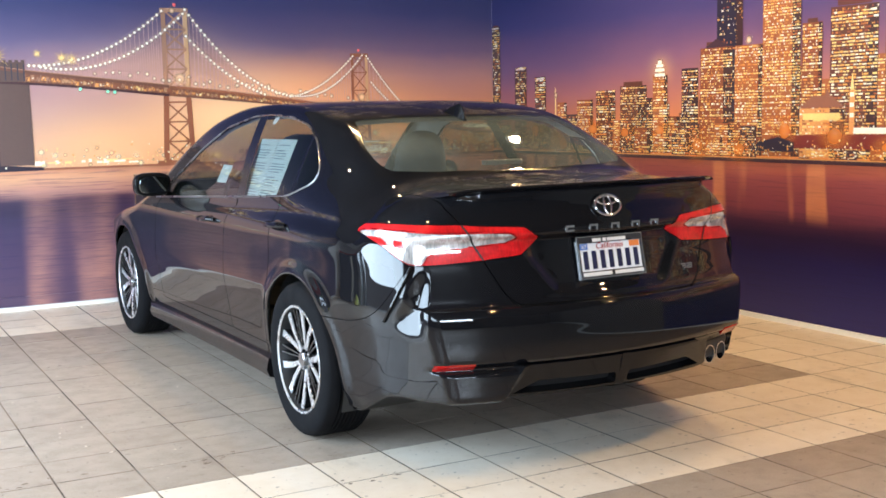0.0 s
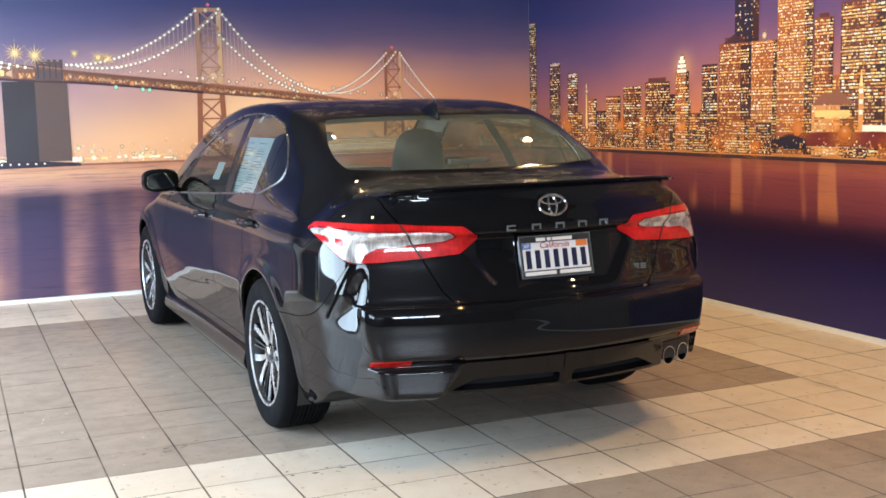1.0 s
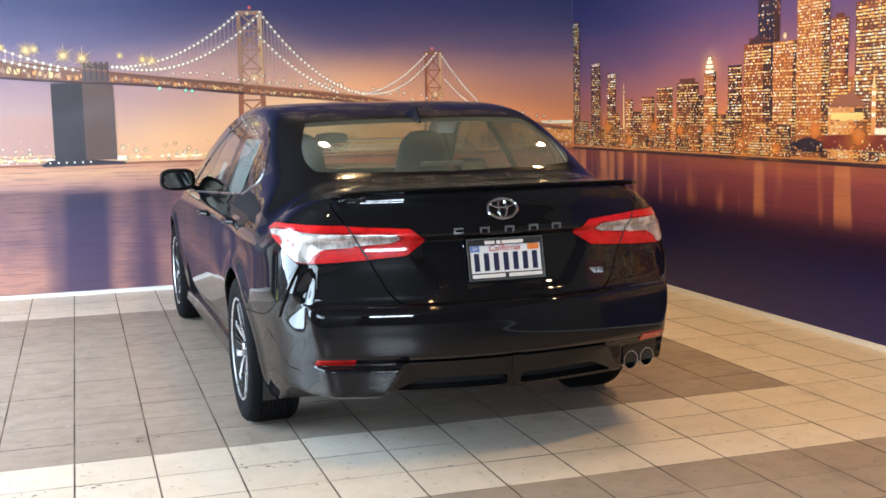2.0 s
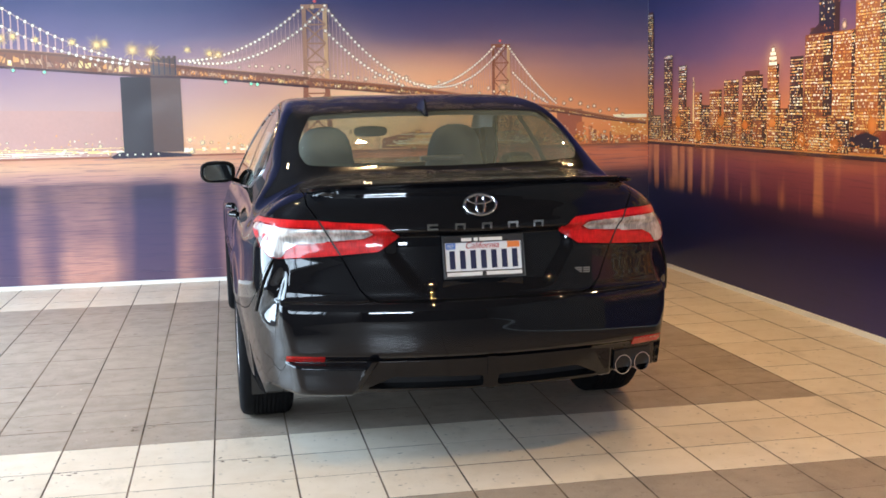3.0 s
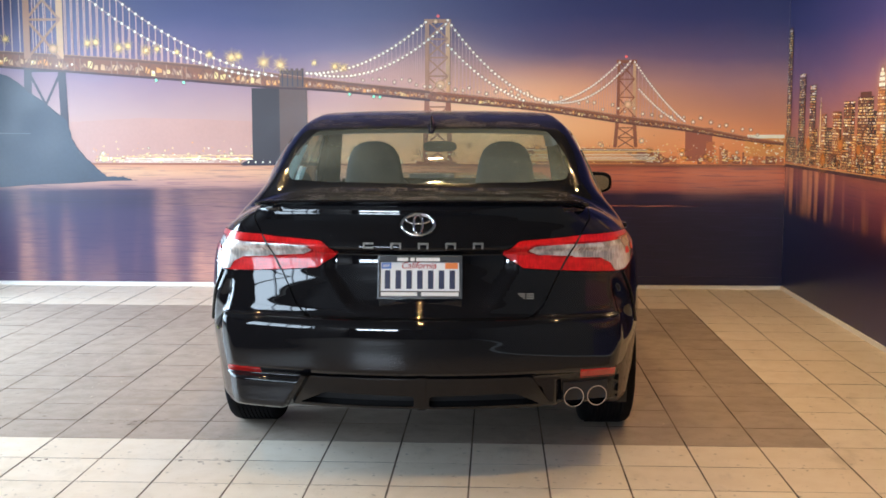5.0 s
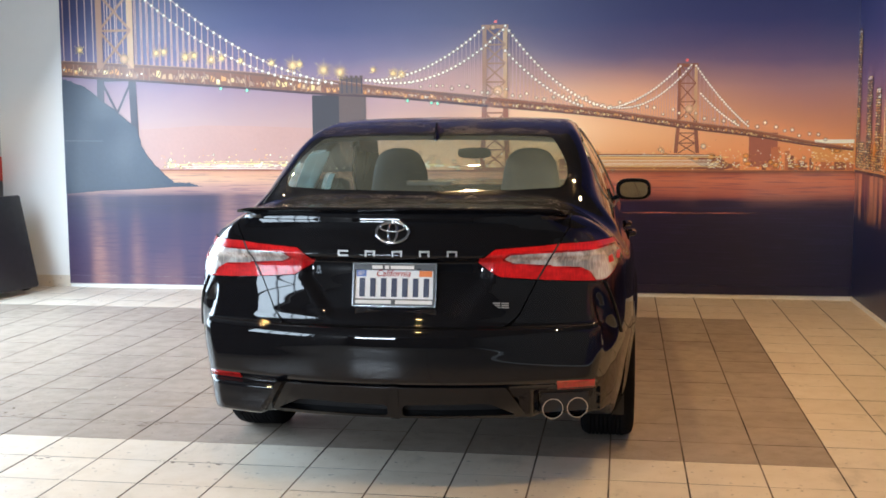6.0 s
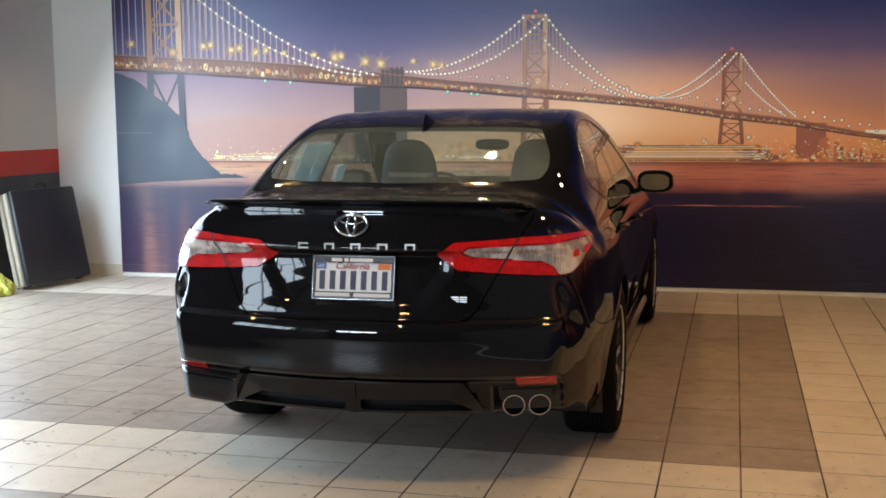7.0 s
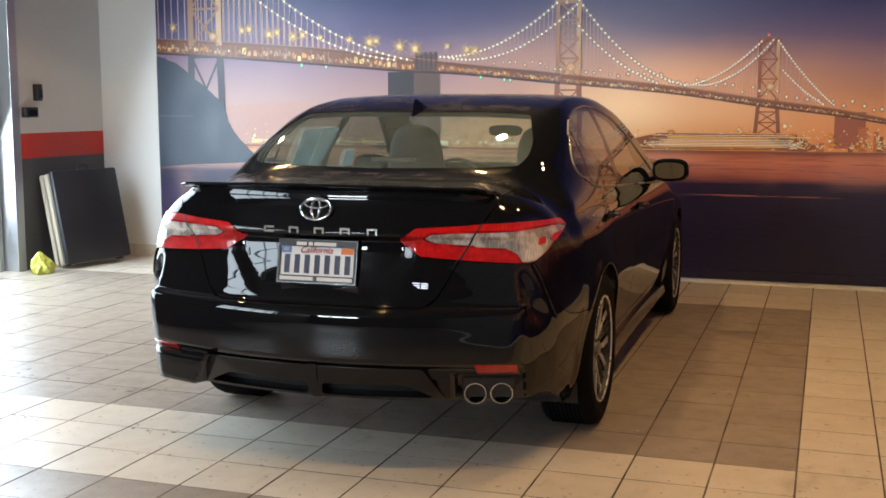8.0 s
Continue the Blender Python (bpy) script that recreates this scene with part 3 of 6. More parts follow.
def wrap(p):
    """Across the rear and round the corner: a width that goes on along the side."""
    return np.abs(p[:, 0]) + 0.9 * np.maximum(0, p[:, 1] - 0.11)


def in_dlo(p):
    return np.where((np.abs(p[:, 0]) > 0.45) & (p[:, 2] > 0.8), polygon_distance(p[:, 1], p[:, 2], DLO), 1.0)


def in_rear_glass(p):
    return np.where((p[:, 2] > 1.0) & (p[:, 1] < 2), polygon_distance(p[:, 0], p[:, 1], REAR_GLASS), 1.0)


def in_windscreen(p):
    return np.where((p[:, 2] > 0.9) & (p[:, 1] > 2), polygon_distance(p[:, 0], p[:, 1], WINDSCREEN), 1.0)


def in_clear_glass(p):
    return polygon_distance(p[:, 0], p[:, 1], CLEAR_GLASS)


def in_clear(p):
    return np.minimum(*(polygon_distance(wrap(p), p[:, 2], ring) for ring in CLEAR_ZONES))


def in_lamp(p):
    return np.where(p[:, 1] < 0.8, polygon_distance(wrap(p), p[:, 2], LAMP), 1.0)


def in_lid(p):
    return np.where(p[:, 1] < 0.9, np.maximum(polygon_distance(np.abs(p[:, 0]), p[:, 2], LID_EDGE), p[:, 1] - 0.575 + 0.05 * p[:, 0] ** 2), 1.0)


BUMPER_TOP = curve([(0, .657), (.43, .66), (.46, .685), (.52, .79), (.55, .832), (.60, .835), (.86, .835), (.915, .826), (.936, .814), (.985, .766), (1.065, .691), (1.139, .634), (1.245, .592), (1.41, .572), (1.8, .565)])


def in_bumper(p):
    return np.where(p[:, 1] < 0.85, p[:, 2] - BUMPER_TOP(wrap(p)), 1.0)


def out_arch(p):
    d = np.minimum(np.hypot(p[:, 1] - REAR_AXLE, p[:, 2] - TYRE_R), np.hypot(p[:, 1] - FRONT_AXLE, p[:, 2] - TYRE_R)) - 0.372
    return np.where(np.abs(p[:, 0]) > 0.52, -d, -1.0)


def side_door(a, b, low):
    ring = [(a, low), (b, low), (b + 0.02, .88), (b - 0.06, .955), (min(b, 2.5), 1.06), (a - 0.03, 1.06), (a - 0.08, .75)]
    return lambda p: np.where(np.abs(p[:, 0]) > 0.5, polygon_distance(p[:, 1], p[:, 2], ring), 1.0)


car = tagged(new("car"), "black four-door saloon car with clean glossy paint on the tiles", "car")
car.matrix_basis = pose(2.974, 3.42, 0, 0, 0, 0.85)


def skin_y(x, z):
    """How far forward the rear skin lies at x and z."""
    x, z = np.asarray(x, float), np.asarray(z, float)
    lo, hi = np.full(x.shape, -0.2), np.full(x.shape, 0.6)
    for _ in range(30):
        mid = (lo + hi) / 2
        out = skin(x, mid, z) > 0
        lo, hi = np.where(out, mid, lo), np.where(out, hi, mid)
    return (lo + hi) / 2


def skin_x(y, z):
    """Half the width of the skin at y and z."""
    lo, hi = 0.2, 1.2
    for _ in range(30):
        mid = (lo + hi) / 2
        if skin(np.array([mid]), np.array([float(y)]), np.array([float(z)]))[0] > 0:
            hi = mid
        else:
            lo = mid
    return lo


def skin_at(u, z):
    """The skin's point at a height z and a wrapped width u."""
    a = np.linspace(-math.pi / 2, 0.35, 500)
    o, d = np.array([0.30, 0.55]), np.stack([np.cos(a), np.sin(a)], axis=1)
    lo, hi = np.zeros(500), np.full(500, 1.2)
    for _ in range(26):
        mid = (lo + hi) / 2
        p = o + d * mid[:, None]
        out = skin(p[:, 0], p[:, 1], np.full(500, float(z))) > 0
        lo, hi = np.where(out, lo, mid), np.where(out, mid, hi)
    p = o + d * lo[:, None]
    along = np.maximum.accumulate(p[:, 0] + 0.9 * np.maximum(0, p[:, 1] - 0.11))
    return np.interp(u, along, p[:, 0]), np.interp(u, along, p[:, 1])


def skin_strip(zs, inner, outer, n, sign, by):
    """A fine sheet on the skin between two edge lines, given as widths by height."""
    rows = []
    for z in zs:
        x, y = skin_at(np.linspace(float(inner(z)), float(outer(z)), n), z)
        rows.append(np.stack([sign * x, y, np.full(n, float(z))], axis=1))
    quads = [(j * n + i, j * n + i + 1, (j + 1) * n + i + 1, (j + 1) * n + i) for j in range(len(zs) - 1) for i in range(n - 1)]
    verts = np.concatenate(rows)
    a, b, c = (verts[quads[0][k]] for k in range(3))
    out = float(np.dot(np.cross(b - a, c - b), (sign, -0.6, 0)))
    return lifted((verts, padded([q if out > 0 else q[::-1] for q in quads])), by)


def half_of(piece, sign):
    return clip(piece, lambda p: -sign * p[:, 0])


def build_car():
    shell = clip(SKIN, out_arch)
    dlo, shell = split(shell, in_dlo)
    rear_glass, shell = split(shell, in_rear_glass)
    windscreen, shell = split(shell, in_windscreen)
    lamps, shell = split(shell, in_lamp, 0.003)
    lid, shell = split(shell, in_lid, 0.005)
    bumper, shell = split(shell, in_bumper, 0.004)
    doors = []
    for a, b, low, name in ((1.47, 2.02, 0.33, "rear_door"), (2.02, 3.22, 0.33, "front_door")):
        inside, shell = split(shell, side_door(a, b, low), 0.005)
        doors.append((name, inside))
    body = skin_part("body", flanged(shell), M_PAINT, car)
    trunk = skin_part("trunk_lid", flanged(lid), M_PAINT, car)
    bump = skin_part("rear_bumper", flanged(bumper), M_PAINT, car)
    for name, piece in doors:
        for sign in (-1, 1):
            skin_part(name, flanged(half_of(piece, sign)), M_PAINT, car)
    clear_glass, border = split(rear_glass, in_clear_glass)
    window = skin_part("rear_window", clear_glass, M_GLASS, car, "lightly dusty tinted rear window")
    window.visible_shadow = False
    skin_part("glass_border", border, M_GLOSS, window, "black printed glass border")
    skin_part("windscreen", windscreen, M_CLEANGLASS, car).visible_shadow = False
    # side glass between pillars
    for sign in (-1, 1):
        glass = half_of(dlo, sign)
        post = lambda p: p[:, 1] - 1.990 - 0.30 * (p[:, 2] - 1.17)
        for name, cutter in (("front_window", lambda p: 0.055 - post(p)), ("rear_side_window", lambda p: np.maximum(post(p) + 0.055, 1.345 - p[:, 1])), ("quarter_window", lambda p: p[:, 1] - 1.318)):
            skin_part(name, clip(glass, cutter), M_SIDEGLASS, car).visible_shadow = False
        skin_part("pillar", lifted(clip(glass, lambda p: np.abs(post(p)) - 0.055), 0.001), M_GLOSS, car)
        skin_part("window_divider", lifted(clip(glass, lambda p: np.abs(p[:, 1] - 1.3315) - 0.0135), 0.001), M_GLOSS, car)
        line = [(sign * (skin_x(yy, zz) + 0.001), yy, zz) for yy, zz in DLO + DLO[:2]]
        part("window_trim", tube(line, 0.0046, 6), M_TRIM, car, "satin chrome window surround", smooth=True)
    for sign in (-1, 1):
        lamp_piece = half_of(lamps, sign)
        clear, red = split(lamp_piece, in_clear)
        light = skin_part("tail_light", flanged(lifted(red, 0.004), 0.02), M_REDLENS, car, "red and clear tail light")
        skin_part("clear_lens", lifted(clear, 0.0025), M_CLEARLENS, light, "clear reversing lens")
        for ring in MARKERS:
            skin_part("side_marker", lifted(clip(clear, lambda p: polygon_distance(wrap(p), p[:, 2], ring)), 0.006), M_REDLENS, light, "small red marker in the clear lens")
        zs = np.linspace(.828, .962, 12)
        rows = [(sign * (.53 + (z - .82) * .58 + d), float(skin_y(.53 + (z - .82) * .58 + d, z)) - 0.0062, z) for z in zs for d in (-.004, .004)]
        part("lamp_seam", (rows, [(2 * i, 2 * i + 1, 2 * i + 3, 2 * i + 2)[::sign] for i in range(11)]), M_PLASTIC, light, smooth=True)
        rimline = clip(lamp_piece, lambda p: np.abs(in_clear(p) - 0.003) - 0.0032)
        skin_part("lens_edge", lifted(rimline, 0.0050), M_DEEPRED, light)
        # a slit with a blade before it, down the bumper's hollow
        slit = curve([(.598, 1.080), (.682, 1.013), (.753, .960), (.812, .918)])
        zs = np.linspace(.600, .812, 22)
        outlet = part("bumper_vent", flanged(skin_strip(zs, lambda z: slit(z) - .006, lambda z: slit(z) + .003, 4, sign, 0.002), 0.006), M_VOID, bump, "slim black vent beside the tail light", smooth=True)
        line = []
        for z in zs:
            x, y = skin_at(float(slit(z)) + .010, z)
            line.append((sign * (float(x) + .003), float(y) - .002, float(z)))
        part("vent_blade", tube(line, 0.0050, 8), M_PAINT, outlet, smooth=True)
    return trunk, bump


SKIN = car_skin()
trunk_lid, rear_bumper = build_car()


# ---- the car: wheels ----
def spoke_shape(a0, a1, w0, w1, r0=0.045, r1=0.226):
    """One flat spoke of the wheel, from the hub to the rim, in the wheel's plane."""
    rows = []
    for r, a, w in ((r0, a0, w0), ((r0 + r1) / 2, (a0 * 0.42 + a1 * 0.58), (w0 + w1) / 2 * 0.95), (r1, a1, w1)):
        c, s = math.cos(radians(a)), math.sin(radians(a))
        for k in (-1, 1):
            rows.append((r * c - k * w * s, r * s + k * w * c))
    return rows


def build_spoke(rows, deep):
    verts, faces = [], []
    front = (-0.078, -0.088, -0.094)
    for i in range(3):
        for y, z in rows[2 * i:2 * i + 2]:
            verts += [(front[i], y, z), (front[i] + deep, y, z)]
    for i in range(2):
        a = 4 * i
        faces += [(a, a + 2, a + 6, a + 4), (a + 1, a + 5, a + 7, a + 3), (a, a + 4, a + 5, a + 1), (a + 2, a + 3, a + 7, a + 6)]
    return verts, faces


def build_wheel():
    disc = join(lathe([(0.001, -0.02), (0.15, -0.02), (0.155, -0.012), (0.155, 0.0), (0.001, 0.0)], 40), lathe([(0.001, -0.055), (0.05, -0.055), (0.06, -0.045), (0.062, 0.0)], 24))
    hub = part("wheel", disc, M_PLASTIC, car, "alloy wheel with bright machined split spokes", smooth=True)
    half = [(0.226, -0.098), (0.236, -0.108), (0.250, -0.1135), (0.272, -0.1175), (0.297, -0.1165), (0.316, -0.110), (0.3275, -0.098), (0.3325, -0.080)]
    tread = []
    for k in range(9):
        s = -0.072 + 0.018 * k
        tread += [(0.335, s), (0.335, s + 0.0125), (0.3285, s + 0.0135), (0.3285, s + 0.0170)]
    profile = half + tread[:-2] + [(r, -h) for r, h in reversed(half)]
    part("tyre", lathe(profile, 72), M_RUBBER, hub, "black tyre", smooth=True)
    part("rim", lathe([(0.229, -0.106), (0.2345, -0.1085), (0.2325, -0.1115), (0.226, -0.1105), (0.2235, -0.106)], 72), M_SILVER, hub, "bright rim edge", smooth=True)
    part("barrel", lathe([(0.2235, -0.106), (0.216, -0.085), (0.206, -0.03), (0.204, 0.09), (0.228, 0.105)], 56), M_PLASTIC, hub, smooth=True)
    part("cap", lathe([(0.001, -0.096), (0.026, -0.095), (0.031, -0.091), (0.033, -0.070)], 28), M_TRIM, hub, smooth=True)
    for g in range(5):
        mid = 187 + 72 * g
        for a0, a1, w0, w1, mat in ((mid - 5, mid - 17, 0.0085, 0.0165, M_SILVER), (mid + 5, mid + 17, 0.0085, 0.0165, M_SILVER), (mid + 31, mid + 32, 0.0012, 0.0018, M_TRIM), (mid + 41, mid + 40, 0.0012, 0.0018, M_TRIM)):
            rows = spoke_shape(a0, a1, w0, w1)
            part("spoke", build_spoke(rows, 0.004), mat, hub)
            rows = spoke_shape(a0, a1, w0 * 1.2 + 0.002, w1 * 1.1 + 0.002)
            v, f = build_spoke(rows, 0.034)
            part("spoke_back", ([(x + 0.0042, y, z) for x, y, z in v], f), M_GLOSS, hub)
        a = radians(mid + 36)
        part("wheel_bolt", ([(x, y + 0.048 * math.cos(a), z + 0.048 * math.sin(a)) for x, y, z in lathe([(0.001, -0.078), (0.009, -0.078), (0.010, -0.05)], 6)[0]], lathe([(0.001, -0.078), (0.009, -0.078), (0.010, -0.05)], 6)[1]), M_SILVER, hub)
    return hub


wheel = build_wheel()
wheel.matrix_basis = pose(-TRACK, REAR_AXLE, TYRE_R, -4)
copy_thing(wheel, pose(-TRACK, FRONT_AXLE, TYRE_R, 27))
copy_thing(wheel, pose(TRACK, REAR_AXLE, TYRE_R, 11, 0, 180))
copy_thing(wheel, pose(TRACK, FRONT_AXLE, TYRE_R, 40, 0, 180))
for axle in (REAR_AXLE, FRONT_AXLE):
    for sign in (-1, 1):
        verts, faces = [], []
        for i in range(25):
            a = radians(-25 + 230 * i / 24)
            for x in (0.90, 0.55, 0.52):
                r = 0.385 if x > 0.52 else 0.05
                verts.append((sign * (x - 0.03), axle + r * math.cos(a), TYRE_R + r * math.sin(a)))
        for i in range(24):
            for j in range(2):
                k = 3 * i + j
                faces.append((k, k + 3, k + 4, k + 1))
        part("wheel_well", (verts, faces), M_PLASTIC, car)
part("underbody", boxes((-0.60, 0.60, 0.70, 4.5, 0.245, 0.29), (-0.62, 0.62, 1.04, 1.14, 0.26, 0.33)), M_PLASTIC, car, "dark underbody and axle")

# ---- the car: fittings ----
def loft(rings):
    """A closed body through rings of points."""
    n = len(rings[0])
    verts = [p for r in rings for p in r]
    faces = [tuple(range(n - 1, -1, -1)), tuple((len(rings) - 1) * n + i for i in range(n))]
    for i in range(len(rings) - 1):
        for k in range(n):
            a, b = i * n + k, i * n + (k + 1) % n
            faces.append((a, b, b + n, a + n))
    return verts, faces


def oval(cx, cy, cz, rx, rz, n=24, power=2.6, axis="y"):
    out = []
    for k in range(n):
        a = 2 * math.pi * k / n
        c, s = math.cos(a), math.sin(a)
        u, v = math.copysign(abs(c) ** (2 / power), c) * rx, math.copysign(abs(s) ** (2 / power), s) * rz
        out.append((cx + u, cy, cz + v) if axis == "y" else (cx, cy + u, cz + v) if axis == "x" else (cx + u, cy + v, cz))
    return out


for sign in (-1, 1):
    # door mirror: shell, glass and foot
    mx, my, mz = sign * 0.955, 3.06, 1.003
    rings = [oval(mx + sign * dx, my + dy, mz + dz, rx, rz, power=3.0) for dy, rx, rz, dx, dz in ((-0.012, .098, .060, 0, 0), (0.0, .106, .067, 0, 0), (0.03, .108, .069, 0, 0), (0.07, .098, .062, -.006, 0), (0.105, .075, .048, -.014, -.002), (0.125, .03, .02, -.02, -.004))]
    shell = part("door_mirror", loft(rings), M_PAINT, car, "black door mirror", smooth=True)
    # black oval added over the shell's flat back, which reflected too brightly
    part("bezel", loft([oval(mx, my - 0.0125, mz, .1, .062, power=3.0), oval(mx, my - 0.020, mz, .094, .056, power=3.0)]), M_VOID, shell, smooth=True)
    part("mirror_glass", loft([[(x, y - 0.22 * (z - mz) + 0.10 * (x - mx), z) for x, y, z in oval(mx, my - d, mz, w, h, power=3.0)] for d, w, h in ((.031, .086, .050), (.035, .084, .048))]), plain("mirror_silver", (0.34, 0.38, 0.38, 1), 0.05, 1.0, bump=0), shell, "mirror glass", smooth=True)
    part("mirror_foot", loft([oval(sign * 0.905, 3.12, .958, .024, .011), oval(sign * 0.845, 3.155, .948, .028, .013), oval(sign * 0.80, 3.17, .94, .03, .014)]), M_GLOSS, shell, smooth=True)
    # door handles with a cup behind
    for hy, hz in ((1.235, .900), (2.205, .860)):
        hx = skin_x(hy + 0.08, hz)
        bar = [(sign * (hx + 0.004), hy, hz), (sign * (hx + 0.030), hy + 0.02, hz + 0.002), (sign * (hx + 0.036), hy + 0.09, hz), (sign * (hx + 0.030), hy + 0.165, hz - 0.003), (sign * (hx + 0.004), hy + 0.185, hz - 0.004)]
        handle = part("door_handle", tube(bar, 0.0125, 10), M_PAINT, car, "black door handle", smooth=True)
        part("handle_cup", loft([oval(sign * (hx + 0.002), hy + 0.08, hz - 0.006, .055, .026, axis="x"), oval(sign * (hx + 0.0035), hy + 0.08, hz - 0.006, .045, .018, axis="x")]), M_GLOSS, handle, smooth=True)
    # sill skirt
    rings = []
    for yy in np.linspace(1.50, 3.48, 14):
        x = skin_x(yy, 0.30)
        rings.append([(sign * (x - 0.05), yy, .165), (sign * (x + 0.004), yy, .175), (sign * (x + 0.018), yy, .21), (sign * (x + 0.006), yy, .262), (sign * (x - 0.06), yy, .275)])
    part("side_skirt", loft(rings), M_GLOSS, car, "gloss black side skirt", smooth=True)
    # reflector in the bumper
    xs, zs = np.linspace(0.612, 0.752, 12), np.linspace(0.414, 0.451, 4)
    grid = [(sign * x, float(skin_y(x, z)) - 0.006, z + 0.006 * (x - 0.6)) for z in zs for x in xs]
    quads = [(j * 12 + i, j * 12 + i + 1, (j + 1) * 12 + i + 1, (j + 1) * 12 + i) for j in range(3) for i in range(11)]
    if sign < 0:
        quads = [q[::-1] for q in quads]
    part("reflector", flanged((np.array(grid), padded(quads)), 0.02), M_REFLECTOR, rear_bumper, "red bumper reflector", smooth=True)

# roof fin
fin = [[(x * w, y, z) for x, z in ((-0.018, 0), (0.018, 0), (0.003, h), (-0.003, h))] for y, w, h in ((1.17, .5, .012), (1.20, .8, .058), (1.225, .9, .066), (1.27, 1.3, .045), (1.33, 1.5, .018), (1.39, .6, .003))]
fin = [[(x, y, z + float(CENTRE(y)) - 0.004) for x, y, z in r] for r in fin]
part("roof_antenna", loft(fin), M_GLOSS, car, "black shark-fin antenna", smooth=True)

# spoiler lip on the lid's edge
rings = []
for x in np.linspace(-0.645, 0.645, 45):
    y = 0.113 + 0.27 * x * x
    z = 1.089 - 0.010 * (abs(x) / 0.62) ** 2
    t = 1.0 if abs(x) < 0.60 else max(0.12, (0.645 - abs(x)) / 0.045)
    back = float(CENTRE(y + 0.11)) - CROWN(y + 0.11) * (abs(x) / 0.78) ** 6
    rings.append([(x, y + 0.12, back - 0.002), (x, y + 0.03, z + 0.010 * t), (x, y - 0.018 * t, z + 0.011 * t), (x, y - 0.024 * t, z + 0.005 * t), (x, y - 0.004, z - 0.008), (x, y + 0.06, z - 0.016)])
part("spoiler", loft(rings), M_PAINT, trunk_lid, "thin black boot lip spoiler", smooth=True)

# lower valance with two slots and a middle fin
def rear_sheet(x0, x1, z0, z1, nx, nz, out):
    xs, zs = np.linspace(x0, x1, nx), np.linspace(z0, z1, nz)
    gx, gz = np.meshgrid(xs, zs)
    y = 0.035 + 0.30 * np.maximum(0, 0.43 - gz) + 0.27 * gx ** 2 - out
    verts = np.stack([gx, y, gz], axis=-1).reshape(-1, 3)
    quads = [(j * nx + i, j * nx + i + 1, (j + 1) * nx + i + 1, (j + 1) * nx + i) for j in range(nz - 1) for i in range(nx - 1)]
    return verts, padded(quads)


outer = rounded([(-.425, .436), (.425, .436), (.50, .318), (.44, .312), (-.44, .312), (-.50, .318)], 0.012)
slots = [rounded([(.040, .364), (.36, .372), (.462, .324), (.036, .320)], 0.014), rounded([(-.020, .364), (-.36, .372), (-.462, .324), (-.018, .320)], 0.014)]
sheet = clip(rear_sheet(-.52, .52, .30, .45, 140, 34, 0.022), lambda p: polygon_distance(p[:, 0], p[:, 2], outer))
for ring in slots:
    sheet = clip(sheet, lambda p: -polygon_distance(p[:, 0], p[:, 2], ring))
valance = part("rear_diffuser", flanged(sheet, 0.045), M_GLOSS, rear_bumper, "gloss black lower valance with two slots", smooth=True)
part("diffuser_fin", loft([[(x, y, z) for x, y in ((-w + .010, yy + .05), (-w * .6 + .010, yy - .012), (w * .6 + .010, yy - .012), (w + .010, yy + .05))] for z, w, yy in ((.440, .030, .02), (.40, .027, .028), (.35, .024, .05), (.308, .026, .06))]), M_GLOSS, valance, smooth=True)
part("slot_backing", rear_sheet(-.47, .47, .322, .40, 20, 4, -0.03), M_PLASTIC, valance)
# raised edges beside the valance
for sign in (-1,):
    rings = []
    for x, z in ((.425, .440), (.455, .39), (.50, .316)):
        y = 0.035 + 0.30 * max(0, 0.43 - z) + 0.27 * x * x
        o = 0.022
        rings.append([(sign * (x - .016), y - .022, z), (sign * x, y - .034 - o, z), (sign * (x + .020), y - .034 - o, z), (sign * (x + .036), y + .02, z)])
    part("valance_edge", loft(rings), M_GLOSS, valance, smooth=True)

# twin tail pipes on one side, cut along the bumper's curve
def slant(ob, slope):
    for v in ob.data.vertices:
        v.co.y += slope * v.co.x


for x in (.594, .686):
    y = float(skin_y(x, .345)) - 0.012
    pipe = part("exhaust_tip", lathe([(0.034, y + 0.10), (0.0345, y + 0.01), (0.036, y), (0.0395, y), (0.0405, y + 0.006), (0.0405, y + 0.07)], 40, "y"), M_CHROME, car, "bright round exhaust tip", smooth=True)
    pipe.location = (x, 0, .332)
    slant(pipe, 0.54 * x)
    # black disc closes the pipe; the shade of its depth is coloured in
    inside = part("pipe_inside", lathe([(0.001, y + 0.05), (0.0345, y + 0.05), (0.0338, y + 0.03)], 24, "y"), M_VOID, pipe)
    slant(inside, 0.54 * x)
# black sheet added over the skin, which would mirror the floor here
rows = []
for z in np.linspace(.318, .392, 5):
    for x in np.linspace(.552, .728, 12):
        rows.append((x, float(skin_y(x, z)) - 0.005, z))
part("pipe_dark_sheet", flanged((np.array(rows), padded([(j * 12 + i, j * 12 + i + 1, (j + 1) * 12 + i + 1, (j + 1) * 12 + i) for j in range(4) for i in range(11)])), 0.003), M_PLASTIC, rear_bumper, "black recess round the exhaust tips", smooth=True)

# ---- the car: badge, letters and plate ----
def ring(cx, cz, rx, rz, w, y, deep=0.006, tilt=0.0, n=40):
    verts, faces = [], []
    for k in range(n):
        a = 2 * math.pi * k / n
        for s, d in ((0, deep), (0, 0.002), (0.35, 0), (0.65, 0), (1, 0.002), (1, deep)):
            verts.append((cx + (rx - w * s) * math.cos(a), y + d, cz + (rz - w * s) * math.sin(a)))
    for k in range(n):
        for j in range(5):
            a, b = 6 * k + j, 6 * ((k + 1) % n) + j
            faces.append((a, b, b + 1, a + 1))
    return verts, faces


